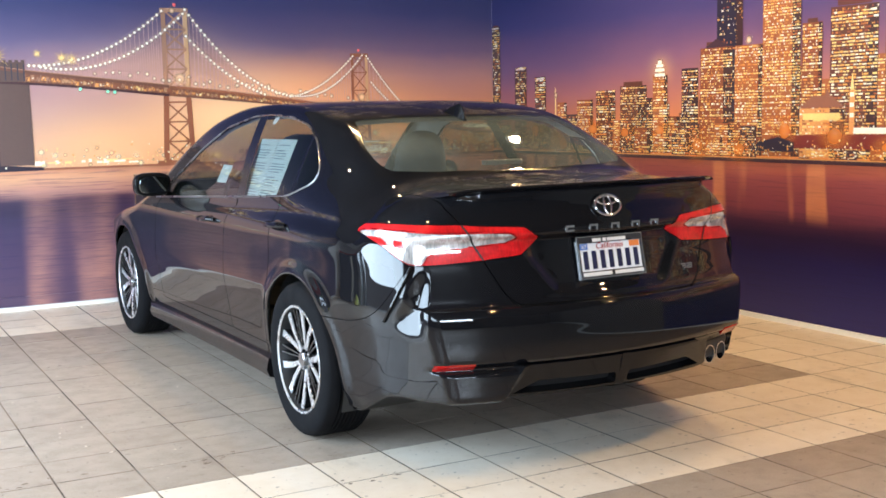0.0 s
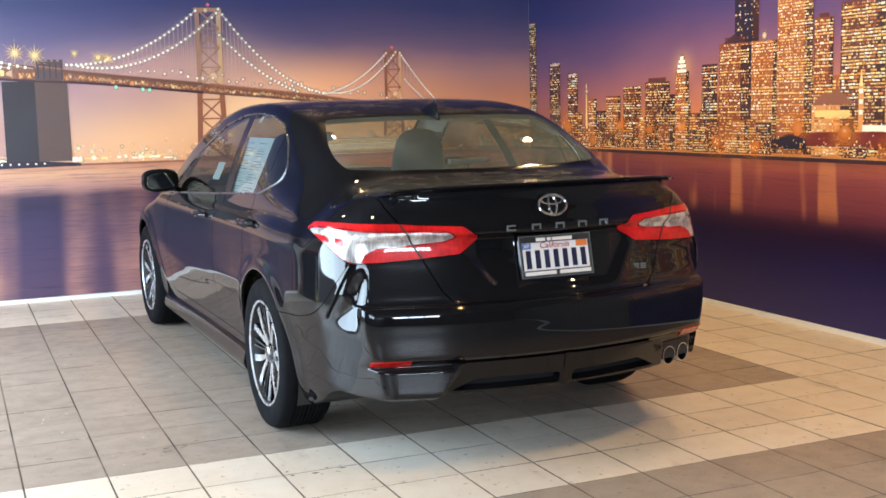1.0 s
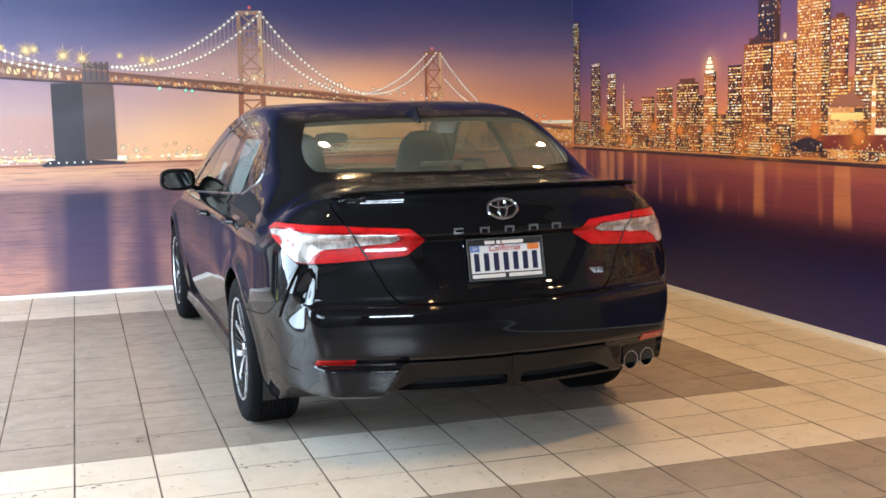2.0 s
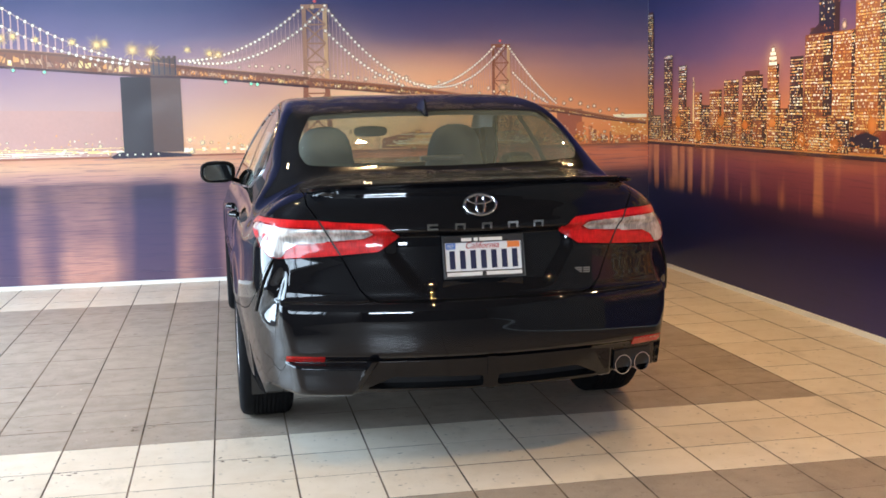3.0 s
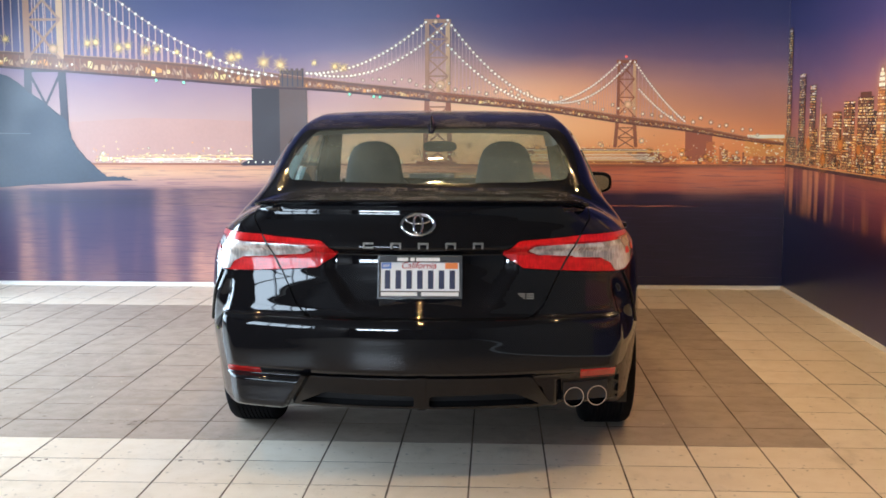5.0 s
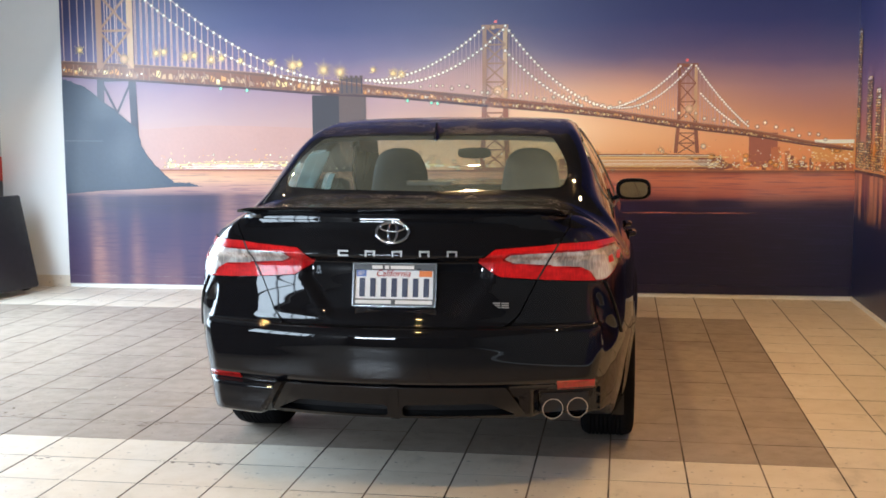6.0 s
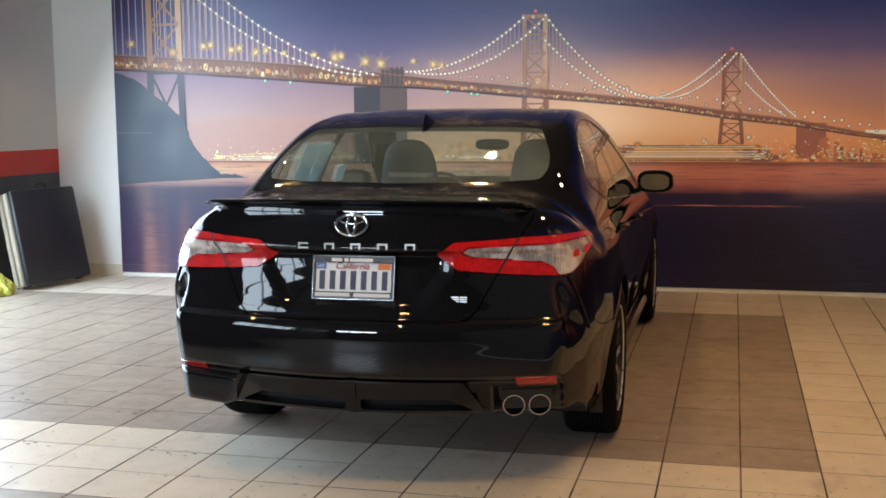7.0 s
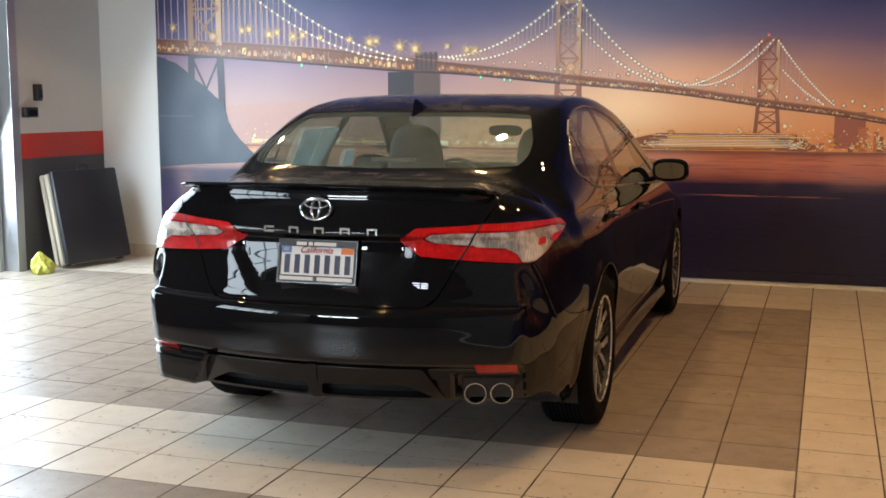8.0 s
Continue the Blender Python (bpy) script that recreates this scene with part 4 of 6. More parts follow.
lid_low, lid_high = float(skin_y(0.0, .972)), float(skin_y(0.0, 1.046))
badge = part("badge", ring(0, 0, .066, .046, .0095, 0), M_CHROME, trunk_lid, "chrome oval badge", smooth=True)
badge.matrix_basis = pose(-.005, (lid_low + lid_high) / 2 - 0.014, 1.010, -math.degrees(math.atan2(lid_high - lid_low, .074)))
part("badge_ring", ring(0, .001, .021, .043, .0085, 0.001), M_CHROME, badge, smooth=True)
part("badge_ring", ring(0, .019, .050, .0205, .0085, 0.0015), M_CHROME, badge, smooth=True)
part("badge_backing", loft([oval(0, .003, 0, .062, .042, 32, 2), oval(0, .022, 0, .068, .048, 32, 2)]), M_GLOSS, badge, smooth=True)


def bars(rows, y, deep):
    bm = bmesh.new()
    for x0, x1, z0, z1 in rows:
        box(bm, x0, x1, y(0.5 * (x0 + x1)), y(0.5 * (x0 + x1)) + deep, z0, z1)
    return bm


# five chrome letter marks as plain shapes
for x in (-.193, -.088, .015, .118, .221):
    yy = float(skin_y(x, .928)) - 0.004
    part("letter_mark", bars([(x - .020, x + .020, .933, .9405), (x - .020, x - .0125, .917, .933), (x + .0125, x + .020, .917, .933)] if x > -.17 else [(x - .020, x + .020, .9335, .9405), (x - .020, x - .0125, .924, .9335), (x - .020, x + .020, .917, .924)], lambda _: yy, .006), M_CHROME, trunk_lid)
yy = float(skin_y(.40, .735)) - 0.004
part("trim_mark", bars([(.372, .400, .742, .747), (.372, .400, .734, .739), (.372, .400, .726, .731), (.404, .432, .742, .747), (.404, .432, .734, .739), (.404, .432, .726, .731)], lambda _: yy, .006), M_CHROME, trunk_lid)

plate_top, plate_bottom = float(skin_y(0.0, .88)), float(skin_y(0.0, .74))
tilt = math.degrees(math.atan2(plate_top - plate_bottom, .14))
plate = new("number_plate", mesh_of("number_plate", *tidy(prism(rounded([(-.152, -.076), (.152, -.076), (.152, .076), (-.152, .076)], .012), 0.0, 0.004)), plain("plate_white", (0.78, 0.81, 0.84, 1), 0.35, grain=30, vary=0.04), smooth=False))
plate.parent = car
plate.matrix_basis = pose(.002, (plate_top + plate_bottom) / 2 - 0.014, .811, -tilt)
tagged(plate, "white number plate in a dark dealer frame")
M_NAVY = plain("navy_print", (0.012, 0.016, 0.06, 1), 0.4, bump=0)
M_WHITEPRINT = plain("white_print", (0.75, 0.75, 0.75, 1), 0.5, bump=0)
M_FRAME = plain("plate_frame_plastic", (0.03, 0.03, 0.034, 1), 0.3)
M_ORANGE = plain("orange_sticker", (0.75, 0.22, 0.05, 1), 0.5, bump=0)
M_BLUE = plain("blue_sticker", (0.10, 0.20, 0.55, 1), 0.5, bump=0)
part("plate_frame", boxes((-.156, .156, -.006, .006, .054, .078), (-.156, .156, -.006, .006, -.080, -.054), (-.156, -.148, -.006, .006, -.054, .054), (.148, .156, -.006, .006, -.054, .054), bevel=0.0015), M_FRAME, plate, "dark plate frame with white print")
part("plate_rim", boxes((-.160, .160, -.004, .008, .078, .081), (-.160, .160, -.004, .008, -.083, -.080), (-.160, -.156, -.004, .008, -.080, .078), (.156, .160, -.004, .008, -.080, .078)), M_CHROME, plate, "bright rim")
for i in range(7):
    x = -.122 + .0407 * i
    part("plate_mark", boxes((x - .0105, x + .0105, -.0025, .0, -.046, .024)), M_NAVY, plate)
for x0, x1, z0, z1 in ((-.085, -.045, .058, .071), (-.036, -.020, .058, .071), (-.014, .075, .058, .071), (-.146, -.010, -.073, -.059), (.006, .146, -.073, -.059)):
    part("frame_mark", boxes((x0, x1, -.0085, -.005, z0, z1)), M_WHITEPRINT, plate)
part("sticker", boxes((.095, .143, -.0025, 0, .030, .053)), M_ORANGE, plate, "orange sticker")
part("sticker", boxes((-.145, -.108, -.0025, 0, .030, .053)), M_BLUE, plate, "blue sticker")


def text_mesh(words, size, mat, shear=0.0):
    data = bpy.data.curves.new("words", "FONT")
    data.body, data.size, data.align_x, data.shear, data.extrude = words, size, "CENTER", shear, 0.0004
    ob = bpy.data.objects.new("words", data)
    scene.collection.objects.link(ob)
    bpy.context.view_layer.update()
    me = bpy.data.meshes.new_from_object(ob.evaluated_get(bpy.context.evaluated_depsgraph_get()))
    bpy.data.objects.remove(ob)
    me.materials.clear()
    me.materials.append(mat)
    return me


for words, size, mat, x, z in (("California", .034, M_REFLECTOR, -.005, .031), ("SEP", .017, M_WHITEPRINT, -.127, .036)):
    ob = new("lettering", text_mesh(words, size, mat, 0.25 if len(words) > 4 else 0))
    ob.parent = plate
    ob.matrix_basis = pose(x, -.0032, z, 90)

# ---- the car: cabin ----
def cushion(name, x0, x1, y0, y1, z0, z1, mat, parent, lean=0.0, bevel=0.045, label=""):
    bm = bmesh.new()
    box(bm, x0, x1, y0, y1, z0, z1, bevel)
    for v in bm.verts:
        v.co.y -= lean * (v.co.z - z0)
    return part(name, bm, mat, parent, label, smooth=True)


def padded_back(name, x, y, rows, parent):
    """A rounded upholstered form through ovals of (height, half width, half depth, setback)."""
    rings = [oval(x, y - back, z, w, d, 24, 2.4, "z") for z, w, d, back in rows]
    return part(name, loft(rings), M_FABRIC, parent, smooth=True)


for x in (-.37, .37):
    seat = cushion("front_seat", x - .235, x + .235, 2.42, 2.95, .34, .50, M_FABRIC, car, label="dark fabric front seat")
    padded_back("backrest", x, 2.46, ((.46, .20, .06, 0), (.50, .235, .075, .01), (.75, .24, .075, .08), (.92, .235, .07, .125), (1.0, .20, .06, .145), (1.05, .15, .05, .16), (1.075, .09, .03, .165)), seat)
    padded_back("headrest", x, 2.295, ((1.02, .175, .05, 0), (1.08, .162, .055, 0), (1.15, .152, .055, .006), (1.20, .138, .052, .012), (1.24, .115, .045, .016), (1.265, .08, .034, .018), (1.277, .035, .018, .02)), seat)
bench = cushion("rear_bench", -.62, .62, 1.45, 1.95, .32, .50, M_FABRIC, car, label="dark fabric rear bench")
cushion("backrest", -.62, .62, 1.36, 1.50, .46, 1.0, M_FABRIC, bench, 0.35, 0.05)
for x in (-.36, 0, .36):
    cushion("headrest", x - .12, x + .12, 1.17, 1.25, .97, 1.06 if x else 1.10, M_FABRIC, bench, 0.2, 0.035)
part("parcel_shelf", boxes((-.60, .60, .66, 1.30, .995, 1.015), bevel=0.008), M_CABIN, car, "dark parcel shelf")
part("high_brake_light", boxes((-.085, .115, .87, .90, 1.142, 1.162), bevel=0.004), plain("smoked_lens", (0.09, 0.09, 0.09, 1), 0.3), car, "pale high brake light")
part("dashboard", boxes((-.68, .68, 3.08, 3.56, .55, .93), bevel=0.06), M_CABIN, car, smooth=True)
part("cabin_floor", boxes((-.68, .68, 0.9, 3.6, .26, .32)), M_CABIN, car)
part("rear_view_mirror", loft([oval(-.02, 2.93, 1.232, .105, .034, 20, 3), oval(-.02, 2.955, 1.232, .10, .03, 20, 3), oval(-.02, 2.985, 1.232, .06, .02, 20, 3)]), M_CABIN, car, smooth=True)
wheel_rim = lathe([(0.185, -.012), (0.197, 0), (0.185, .012), (0.173, 0), (0.185, -.012)], 32, "y")
steer = part("steering_wheel", wheel_rim, M_CABIN, car, smooth=True)
steer.matrix_basis = pose(-.37, 2.98, .88, -25)
part("wheel_boss", boxes((-.17, .17, .0, .03, -.03, .03), (-.06, .06, -.01, .04, -.07, .05), bevel=0.008), M_CABIN, steer)
roof_piece = clip(clip(clip(SKIN, lambda p: 1.26 - p[:, 2]), lambda p: -in_dlo(p) - 0.0), lambda p: -np.minimum(in_rear_glass(p), in_windscreen(p)))
part("headliner", lifted(roof_piece, -0.03), M_LINER, car, smooth=True)

# papers behind the left rear side glass
for y0, y1 in ((1.757, 1.985), (1.53, 1.752)):
    corners = []
    for yy, zz in ((y0, .985), (y1, .985), (y1, 1.265), (y0, 1.265)):
        corners.append((-(skin_x(yy, zz) - 0.012), yy - 0.05 * (zz - 0.985), zz))
    sheet_ob = part("paper_sheet", (corners + [(x + 0.001, y, z) for x, y, z in corners], [(0, 1, 2, 3), (7, 6, 5, 4), (0, 4, 5, 1), (1, 5, 6, 2), (2, 6, 7, 3), (3, 7, 4, 0)]), M_PAPER, car, "pale printed sheet behind the glass")
    rng = random.Random(int(y0 * 1000))
    c = [Vector(p) for p in corners]
    lines = []
    for k in range(20):
        t0 = 0.06 + 0.044 * k
        if k % 5 == 3:
            continue
        u1 = rng.uniform(0.55, 0.9)
        lo, hi = t0, t0 + 0.011
        quad = []
        for u, t in ((0.1, lo), (u1, lo), (u1, hi), (0.1, hi)):
            p = c[0].lerp(c[1], 1 - u).lerp(c[3].lerp(c[2], 1 - u), t)
            quad.append((p.x - 0.0015, p.y, p.z))
        lines.append((quad, [(0, 1, 2, 3)]))
    tagged(part("print_lines", join(*lines), M_INK, sheet_ob), kind="stuff")
# a small sheet on the front window and a tag on the rear one
for name, yy, zz, w, h, mat in (("paper_sheet", 2.30, 1.085, .07, .045, M_PAPER), ("window_tag", 1.90, 1.352, .024, .016, M_WHITEPRINT)):
    pts = [(-(skin_x(yy + a * w, zz + b * h) - 0.010), yy + a * w - 0.25 * b * h, zz + b * h) for a, b in ((-1, -1), (1, -1), (1, 1), (-1, 1))]
    part(name, (pts + [(x + 0.001, y, z) for x, y, z in pts], [(0, 1, 2, 3), (7, 6, 5, 4), (0, 4, 5, 1), (1, 5, 6, 2), (2, 6, 7, 3), (3, 7, 4, 0)]), mat, car, "small pale tag behind the glass")


# ---- the printed murals ----
def mural_material(name, along, sky_a, sky_b, sea_a, sea_b, a, b, peach, columns, glows):
    """Sky and water as printed on the vinyl: colours by height, with lights on the water."""
    n = Nodes(name)
    pos = n.add("SeparateXYZ", Vector=n.add("NewGeometry").outputs["Position"])
    u, z = pos.outputs[along], pos.outputs[2]
    p = n.add("CombineXYZ", X=u, Y=0.0, Z=z).outputs[0]
    cloud = n.noise(0.9, 4, 0.55, p, (1.0, 1, 2.2))
    zz = n.math("ADD", z, n.math("MULTIPLY", n.math("SUBTRACT", cloud, 0.5), 0.22))
    fs = n.math("DIVIDE", n.math("SUBTRACT", zz, 1.0), 1.6, clamp=True)
    fw = n.math("DIVIDE", n.math("ADD", z, n.math("MULTIPLY", n.math("SUBTRACT", n.noise(3, 3, 0.6, p, (0.4, 1, 6)), 0.5), 0.07)), 1.03, clamp=True)
    mixu = n.span(u, a, b)
    heaven = n.mix(mixu, n.ramp(fs, sky_a), n.ramp(fs, sky_b))
    for cu, cz, ru, rz, glow_color, most in glows:
        du, dz = n.math("DIVIDE", n.math("SUBTRACT", u, cu), ru), n.math("DIVIDE", n.math("SUBTRACT", z, cz), rz)
        far = n.math("ADD", n.math("MULTIPLY", du, du), n.math("MULTIPLY", dz, dz))
        heaven = n.mix(n.math("MULTIPLY", n.math("POWER", 2.718, n.math("MULTIPLY", far, -1.0)), most), heaven, glow_color)
    water = n.mix(mixu, n.ramp(fw, sea_a), n.ramp(fw, sea_b))
    col = n.noise(columns, 2, 0.5, p, (1, 1, 0.10))
    rip = n.noise(5, 3, 0.6, p, (0.5, 1, 14))
    band = n.math("MULTIPLY", n.span(col, 0.43 if along == 0 else 0.50, 0.60 if along == 0 else 0.62), n.span(rip, 0.30, 0.62, 0.35 if along == 0 else 0.75, 1.0))
    blob = n.noise(2.2, 2, 0.5, p, (1, 1, 1.6))
    amount = n.math("MULTIPLY", n.span(z, 0.0, 0.9, 0.80, 0.30 if along == 0 else 0.65), n.span(blob, 0.35, 0.6, 0.65 if along == 0 else 0.75, 1.0))
    calm = n.math("SUBTRACT", 1.0, n.math("MULTIPLY", mixu if along == 0 else 1.0, n.span(z, 0.70 if along == 0 else 0.62, 0.84 if along == 0 else 0.74, 1.0, 0.0)))
    water = n.mix(n.math("MULTIPLY", band, n.math("MULTIPLY", amount, calm)), water, peach)
    water = n.mix(n.math("MULTIPLY", n.span(rip, 0.50, 0.66), 0.45 if along == 0 else 0.2), water, lin(52, 42, 84) if along == 0 else lin(24, 18, 50))
    wet = n.math("LESS_THAN", z, 1.025)
    seam = n.noise(700, 2, 0.5, p)
    n.set(Base_Color=n.mix(wet, heaven, water), Roughness=0.33, Specular_IOR_Level=0.5)
    n.bump(n.math("ADD", seam, n.math("MULTIPLY", n.noise(4, 3, 0.5, p), 3)), 0.05, 0.0015)
    return n.mat


M_MURAL_N = mural_material("mural_print_north", 0,
    [(0.0, lin(216, 166, 132)), (0.12, lin(200, 156, 136)), (0.28, lin(180, 146, 144)), (0.44, lin(152, 122, 138)), (0.60, lin(98, 88, 128)), (0.76, lin(64, 66, 112)), (1.0, lin(46, 52, 98))],
    [(0.0, lin(240, 150, 84)), (0.12, lin(226, 144, 90)), (0.28, lin(196, 132, 104)), (0.44, lin(166, 122, 122)), (0.58, lin(106, 86, 118)), (0.76, lin(66, 64, 108)), (1.0, lin(44, 50, 94))],
    [(0.0, lin(84, 66, 92)), (0.30, lin(72, 57, 90)), (0.58, lin(58, 46, 82)), (0.70, lin(44, 35, 68)), (0.78, lin(54, 40, 70)), (0.83, lin(168, 126, 120)), (0.93, lin(210, 162, 128)), (1.0, lin(200, 140, 106))],
    [(0.0, lin(34, 34, 70)), (0.3, lin(32, 32, 64)), (0.60, lin(36, 30, 56)), (0.76, lin(48, 34, 58)), (0.82, lin(176, 98, 82)), (0.93, lin(206, 120, 88)), (0.975, lin(180, 98, 70)), (1.0, lin(80, 44, 40))],
    1.6, 4.3, lin(228, 166, 142), 1.7,
    [(3.28, 1.36, .36, .22, lin(255, 240, 204), 0.9), (3.1, 1.36, .6, .34, lin(255, 206, 150), 0.6), (2.2, 1.20, .6, .22, lin(255, 204, 146), 0.5), (4.0, 1.45, .6, .3, lin(250, 178, 116), 0.45), (2.78, 1.85, .35, .25, lin(220, 170, 130), 0.25), (.9, 1.10, .7, .08, lin(240, 186, 140), 0.3), (2.5, 1.76, .75, .20, lin(236, 190, 170), 0.4), (3.7, 1.58, .75, .20, lin(248, 190, 148), 0.4), (3.9, 1.30, .9, .22, lin(255, 200, 140), 0.5), (5.0, 1.25, .6, .16, lin(250, 170, 110), 0.5)])
M_MURAL_E = mural_material("mural_print_east", 1,
    [(0.0, lin(236, 146, 66)), (0.14, lin(210, 122, 76)), (0.30, lin(178, 108, 98)), (0.48, lin(134, 88, 110)), (0.66, lin(74, 62, 108)), (1.0, lin(36, 42, 98))],
    [(0.0, lin(196, 108, 60)), (0.14, lin(160, 90, 76)), (0.30, lin(146, 88, 96)), (0.46, lin(104, 74, 106)), (0.66, lin(56, 52, 98)), (1.0, lin(30, 36, 84))],
    [(0.0, lin(38, 36, 100)), (0.4, lin(32, 27, 80)), (0.54, lin(40, 25, 58)), (0.62, lin(70, 36, 60)), (0.70, lin(126, 62, 74)), (0.88, lin(150, 74, 74)), (1.0, lin(184, 98, 66))],
    [(0.0, lin(24, 30, 80)), (0.4, lin(21, 25, 66)), (0.64, lin(26, 24, 54)), (0.72, lin(54, 30, 56)), (0.82, lin(90, 46, 66)), (0.90, lin(112, 56, 66)), (1.0, lin(124, 62, 50))],
    5.4, 8.3, lin(232, 150, 96), 4.6,
    [(4.5, 1.2, 1.6, .30, lin(255, 160, 66), 0.5), (6.9, 1.15, 1.2, .22, lin(255, 150, 66), 0.45), (6.4, 1.64, .10, .09, lin(250, 190, 110), 0.45)])


def ink(name, rgb, rough=0.36, vary=0.12):
    return plain(name, lin(*rgb), rough, grain=35, vary=vary, bump=0.0)


def glow_ink(name, rgb, strength=0.85):
    """Ink that thins out to the rim of each spot."""
    n = Nodes(name)
    n.set(Base_Color=lin(*rgb), Roughness=0.45)
    at = n.t.nodes.new("ShaderNodeAttribute")
    at.attribute_name = "ink"
    clear = n.add("BsdfTransparent")
    mixed = n.add("MixShader", Fac=n.math("MULTIPLY", n.math("POWER", n.span(at.outputs["Fac"], 0.0, 1.0), 2.5), strength))
    n.t.links.new(clear.outputs[0], mixed.inputs[1])
    n.t.links.new(n.bsdf.outputs[0], mixed.inputs[2])
    n.t.links.new(mixed.outputs[0], n.out.inputs["Surface"])
    return n.mat


INK_CREAM, INK_GOLD, INK_AMBER = ink("cream_ink", (255, 246, 218)), ink("gold_ink", (250, 214, 144)), ink("amber_ink", (226, 158, 92))
INK_STEEL, INK_BROWN, INK_RUST = ink("steel_ink", (172, 128, 104)), ink("brown_ink", (112, 74, 62)), ink("rust_ink", (150, 92, 68))
INK_CABLE, INK_SLATE, INK_CONCRETE = ink("cable_ink", (206, 176, 172)), ink("slate_ink", (58, 54, 70)), ink("concrete_ink", (92, 72, 68))
INK_ROCK, INK_TEAL, INK_PLUM = ink("rock_ink", (50, 62, 80), vary=0.4), ink("teal_ink", (130, 240, 200)), ink("plum_ink", (66, 38, 46))
INK_LEG = ink("lit_leg_ink", (206, 164, 124))
INK_HANGER = ink("hanger_ink", (204, 164, 160))
INK_PIERSHADE = ink("pier_shade_ink", (46, 40, 48))
INK_REDLAMP, INK_NIGHT = ink("red_ink", (246, 110, 110)), ink("night_ink", (40, 30, 48))
INK_BULB, GLOW_BULB = ink("bulb_ink", (255, 242, 228)), glow_ink("bulb_glow_ink", (255, 226, 200), 0.9)
GLOW_STREAK = glow_ink("streak_glow_ink", (206, 120, 108), 0.7)
GLOW_STAR = glow_ink("star_glow_ink", (255, 196, 150), 0.6)
GLOW_CITY = glow_ink("city_glow_ink", (255, 150, 60), 0.55)
GLOW_GOLD, GLOW_ORANGE, GLOW_CREAM = glow_ink("gold_glow_ink", (255, 212, 168)), glow_ink("orange_glow_ink", (250, 172, 90)), glow_ink("cream_glow_ink", (255, 240, 204))


class Print:
    """Flat printed shapes on one wall, gathered by ink and layer."""

    def __init__(self, wall):
        self.wall, self.shapes, self.count = wall, {}, 0

    def at(self, u, z, layer):
        d = 0.004 + 0.0007 * layer + 0.000006 * (self.count % 100)
        return (u, NORTH - d, z) if self.wall == "north" else (EAST - d, u, z)

    def group(self, name, mat, layer):
        return self.shapes.setdefault((name, mat.name, layer), [[], [], [], mat])

    def poly(self, name, mat, layer, pts):
        g = self.group(name, mat, layer)
        self.count += 1
        k = len(g[0])
        area = sum(a[0] * b[1] - b[0] * a[1] for a, b in zip(pts, pts[1:] + pts[:1]))
        # faces look into the room
        if (area < 0) != (self.wall == "east"):
            pts = pts[::-1]
        g[0] += [self.at(u, z, layer) for u, z in pts]
        g[2] += [1.0] * len(pts)
        g[1].append(tuple(range(k, k + len(pts))))

    def rect(self, name, mat, layer, u0, u1, z0, z1):
        self.poly(name, mat, layer, [(u0, z0), (u1, z0), (u1, z1), (u0, z1)])

    def line(self, name, mat, layer, pts, w):
        for (a, b), (c, d) in zip(pts[:-1], pts[1:]):
            h = math.hypot(c - a, d - b) or 1
            x, y = -(d - b) / h * w / 2, (c - a) / h * w / 2
            self.poly(name, mat, layer, [(a + x, b + y), (c + x, d + y), (c - x, d - y), (a - x, b - y)])

    def dot(self, name, mat, layer, u, z, r, n=7):
        self.poly(name, mat, layer, [(u + r * math.cos(2 * math.pi * k / n), z + r * math.sin(2 * math.pi * k / n)) for k in range(n)])

    def glow(self, name, mat, layer, u, z, r, n=14, rz=None):
        g = self.group(name, mat, layer)
        self.count += 1
        k = len(g[0])
        g[0].append(self.at(u, z, layer))
        g[2].append(1.0)
        for i in range(n):
            a = 2 * math.pi * i / n * (-1 if self.wall == "east" else 1)
            g[0].append(self.at(u + r * math.cos(a), z + (rz or r) * math.sin(a), layer))
            g[2].append(0.0)
        g[1] += [(k, k + 1 + i, k + 1 + (i + 1) % n) for i in range(n)]

    def star(self, name, layer, u, z, r):
        self.glow(name, GLOW_STAR, layer, u, z, r * 1.5)
        self.glow(name, GLOW_CREAM, layer + 0.5, u, z, r * 0.7)
        self.dot(name, INK_CREAM, layer + 1, u, z, r * 0.17)
        for k in range(7):
            a, q = math.pi * k / 7 + 0.2, r * (1.5 if k % 2 else 1.1)
            self.poly(name, INK_GOLD, layer + 1, [(u - q * math.cos(a), z - q * math.sin(a)), (u + 0.0028 * math.sin(a), z - 0.0028 * math.cos(a)), (u + q * math.cos(a), z + q * math.sin(a)), (u - 0.0028 * math.sin(a), z + 0.0028 * math.cos(a))])

    def finish(self, parent):
        for (name, _, layer), (verts, faces, fade, mat) in self.shapes.items():
            ob = part(name, (verts, faces), mat, parent)
            if mat.name.endswith("glow_ink"):
                at = ob.data.attributes.new("ink", "FLOAT", "POINT")
                at.data.foreach_set("value", fade)
            tagged(ob, kind="stuff")


def sag(a, b, low, n=40):
    """A hanging cable between two points (u, z); low is the sag under the straight line."""
    return [(a[0] + (b[0] - a[0]) * t, a[1] + (b[1] - a[1]) * t - 4 * low * t * (1 - t)) for t in (k / n for k in range(n + 1))]


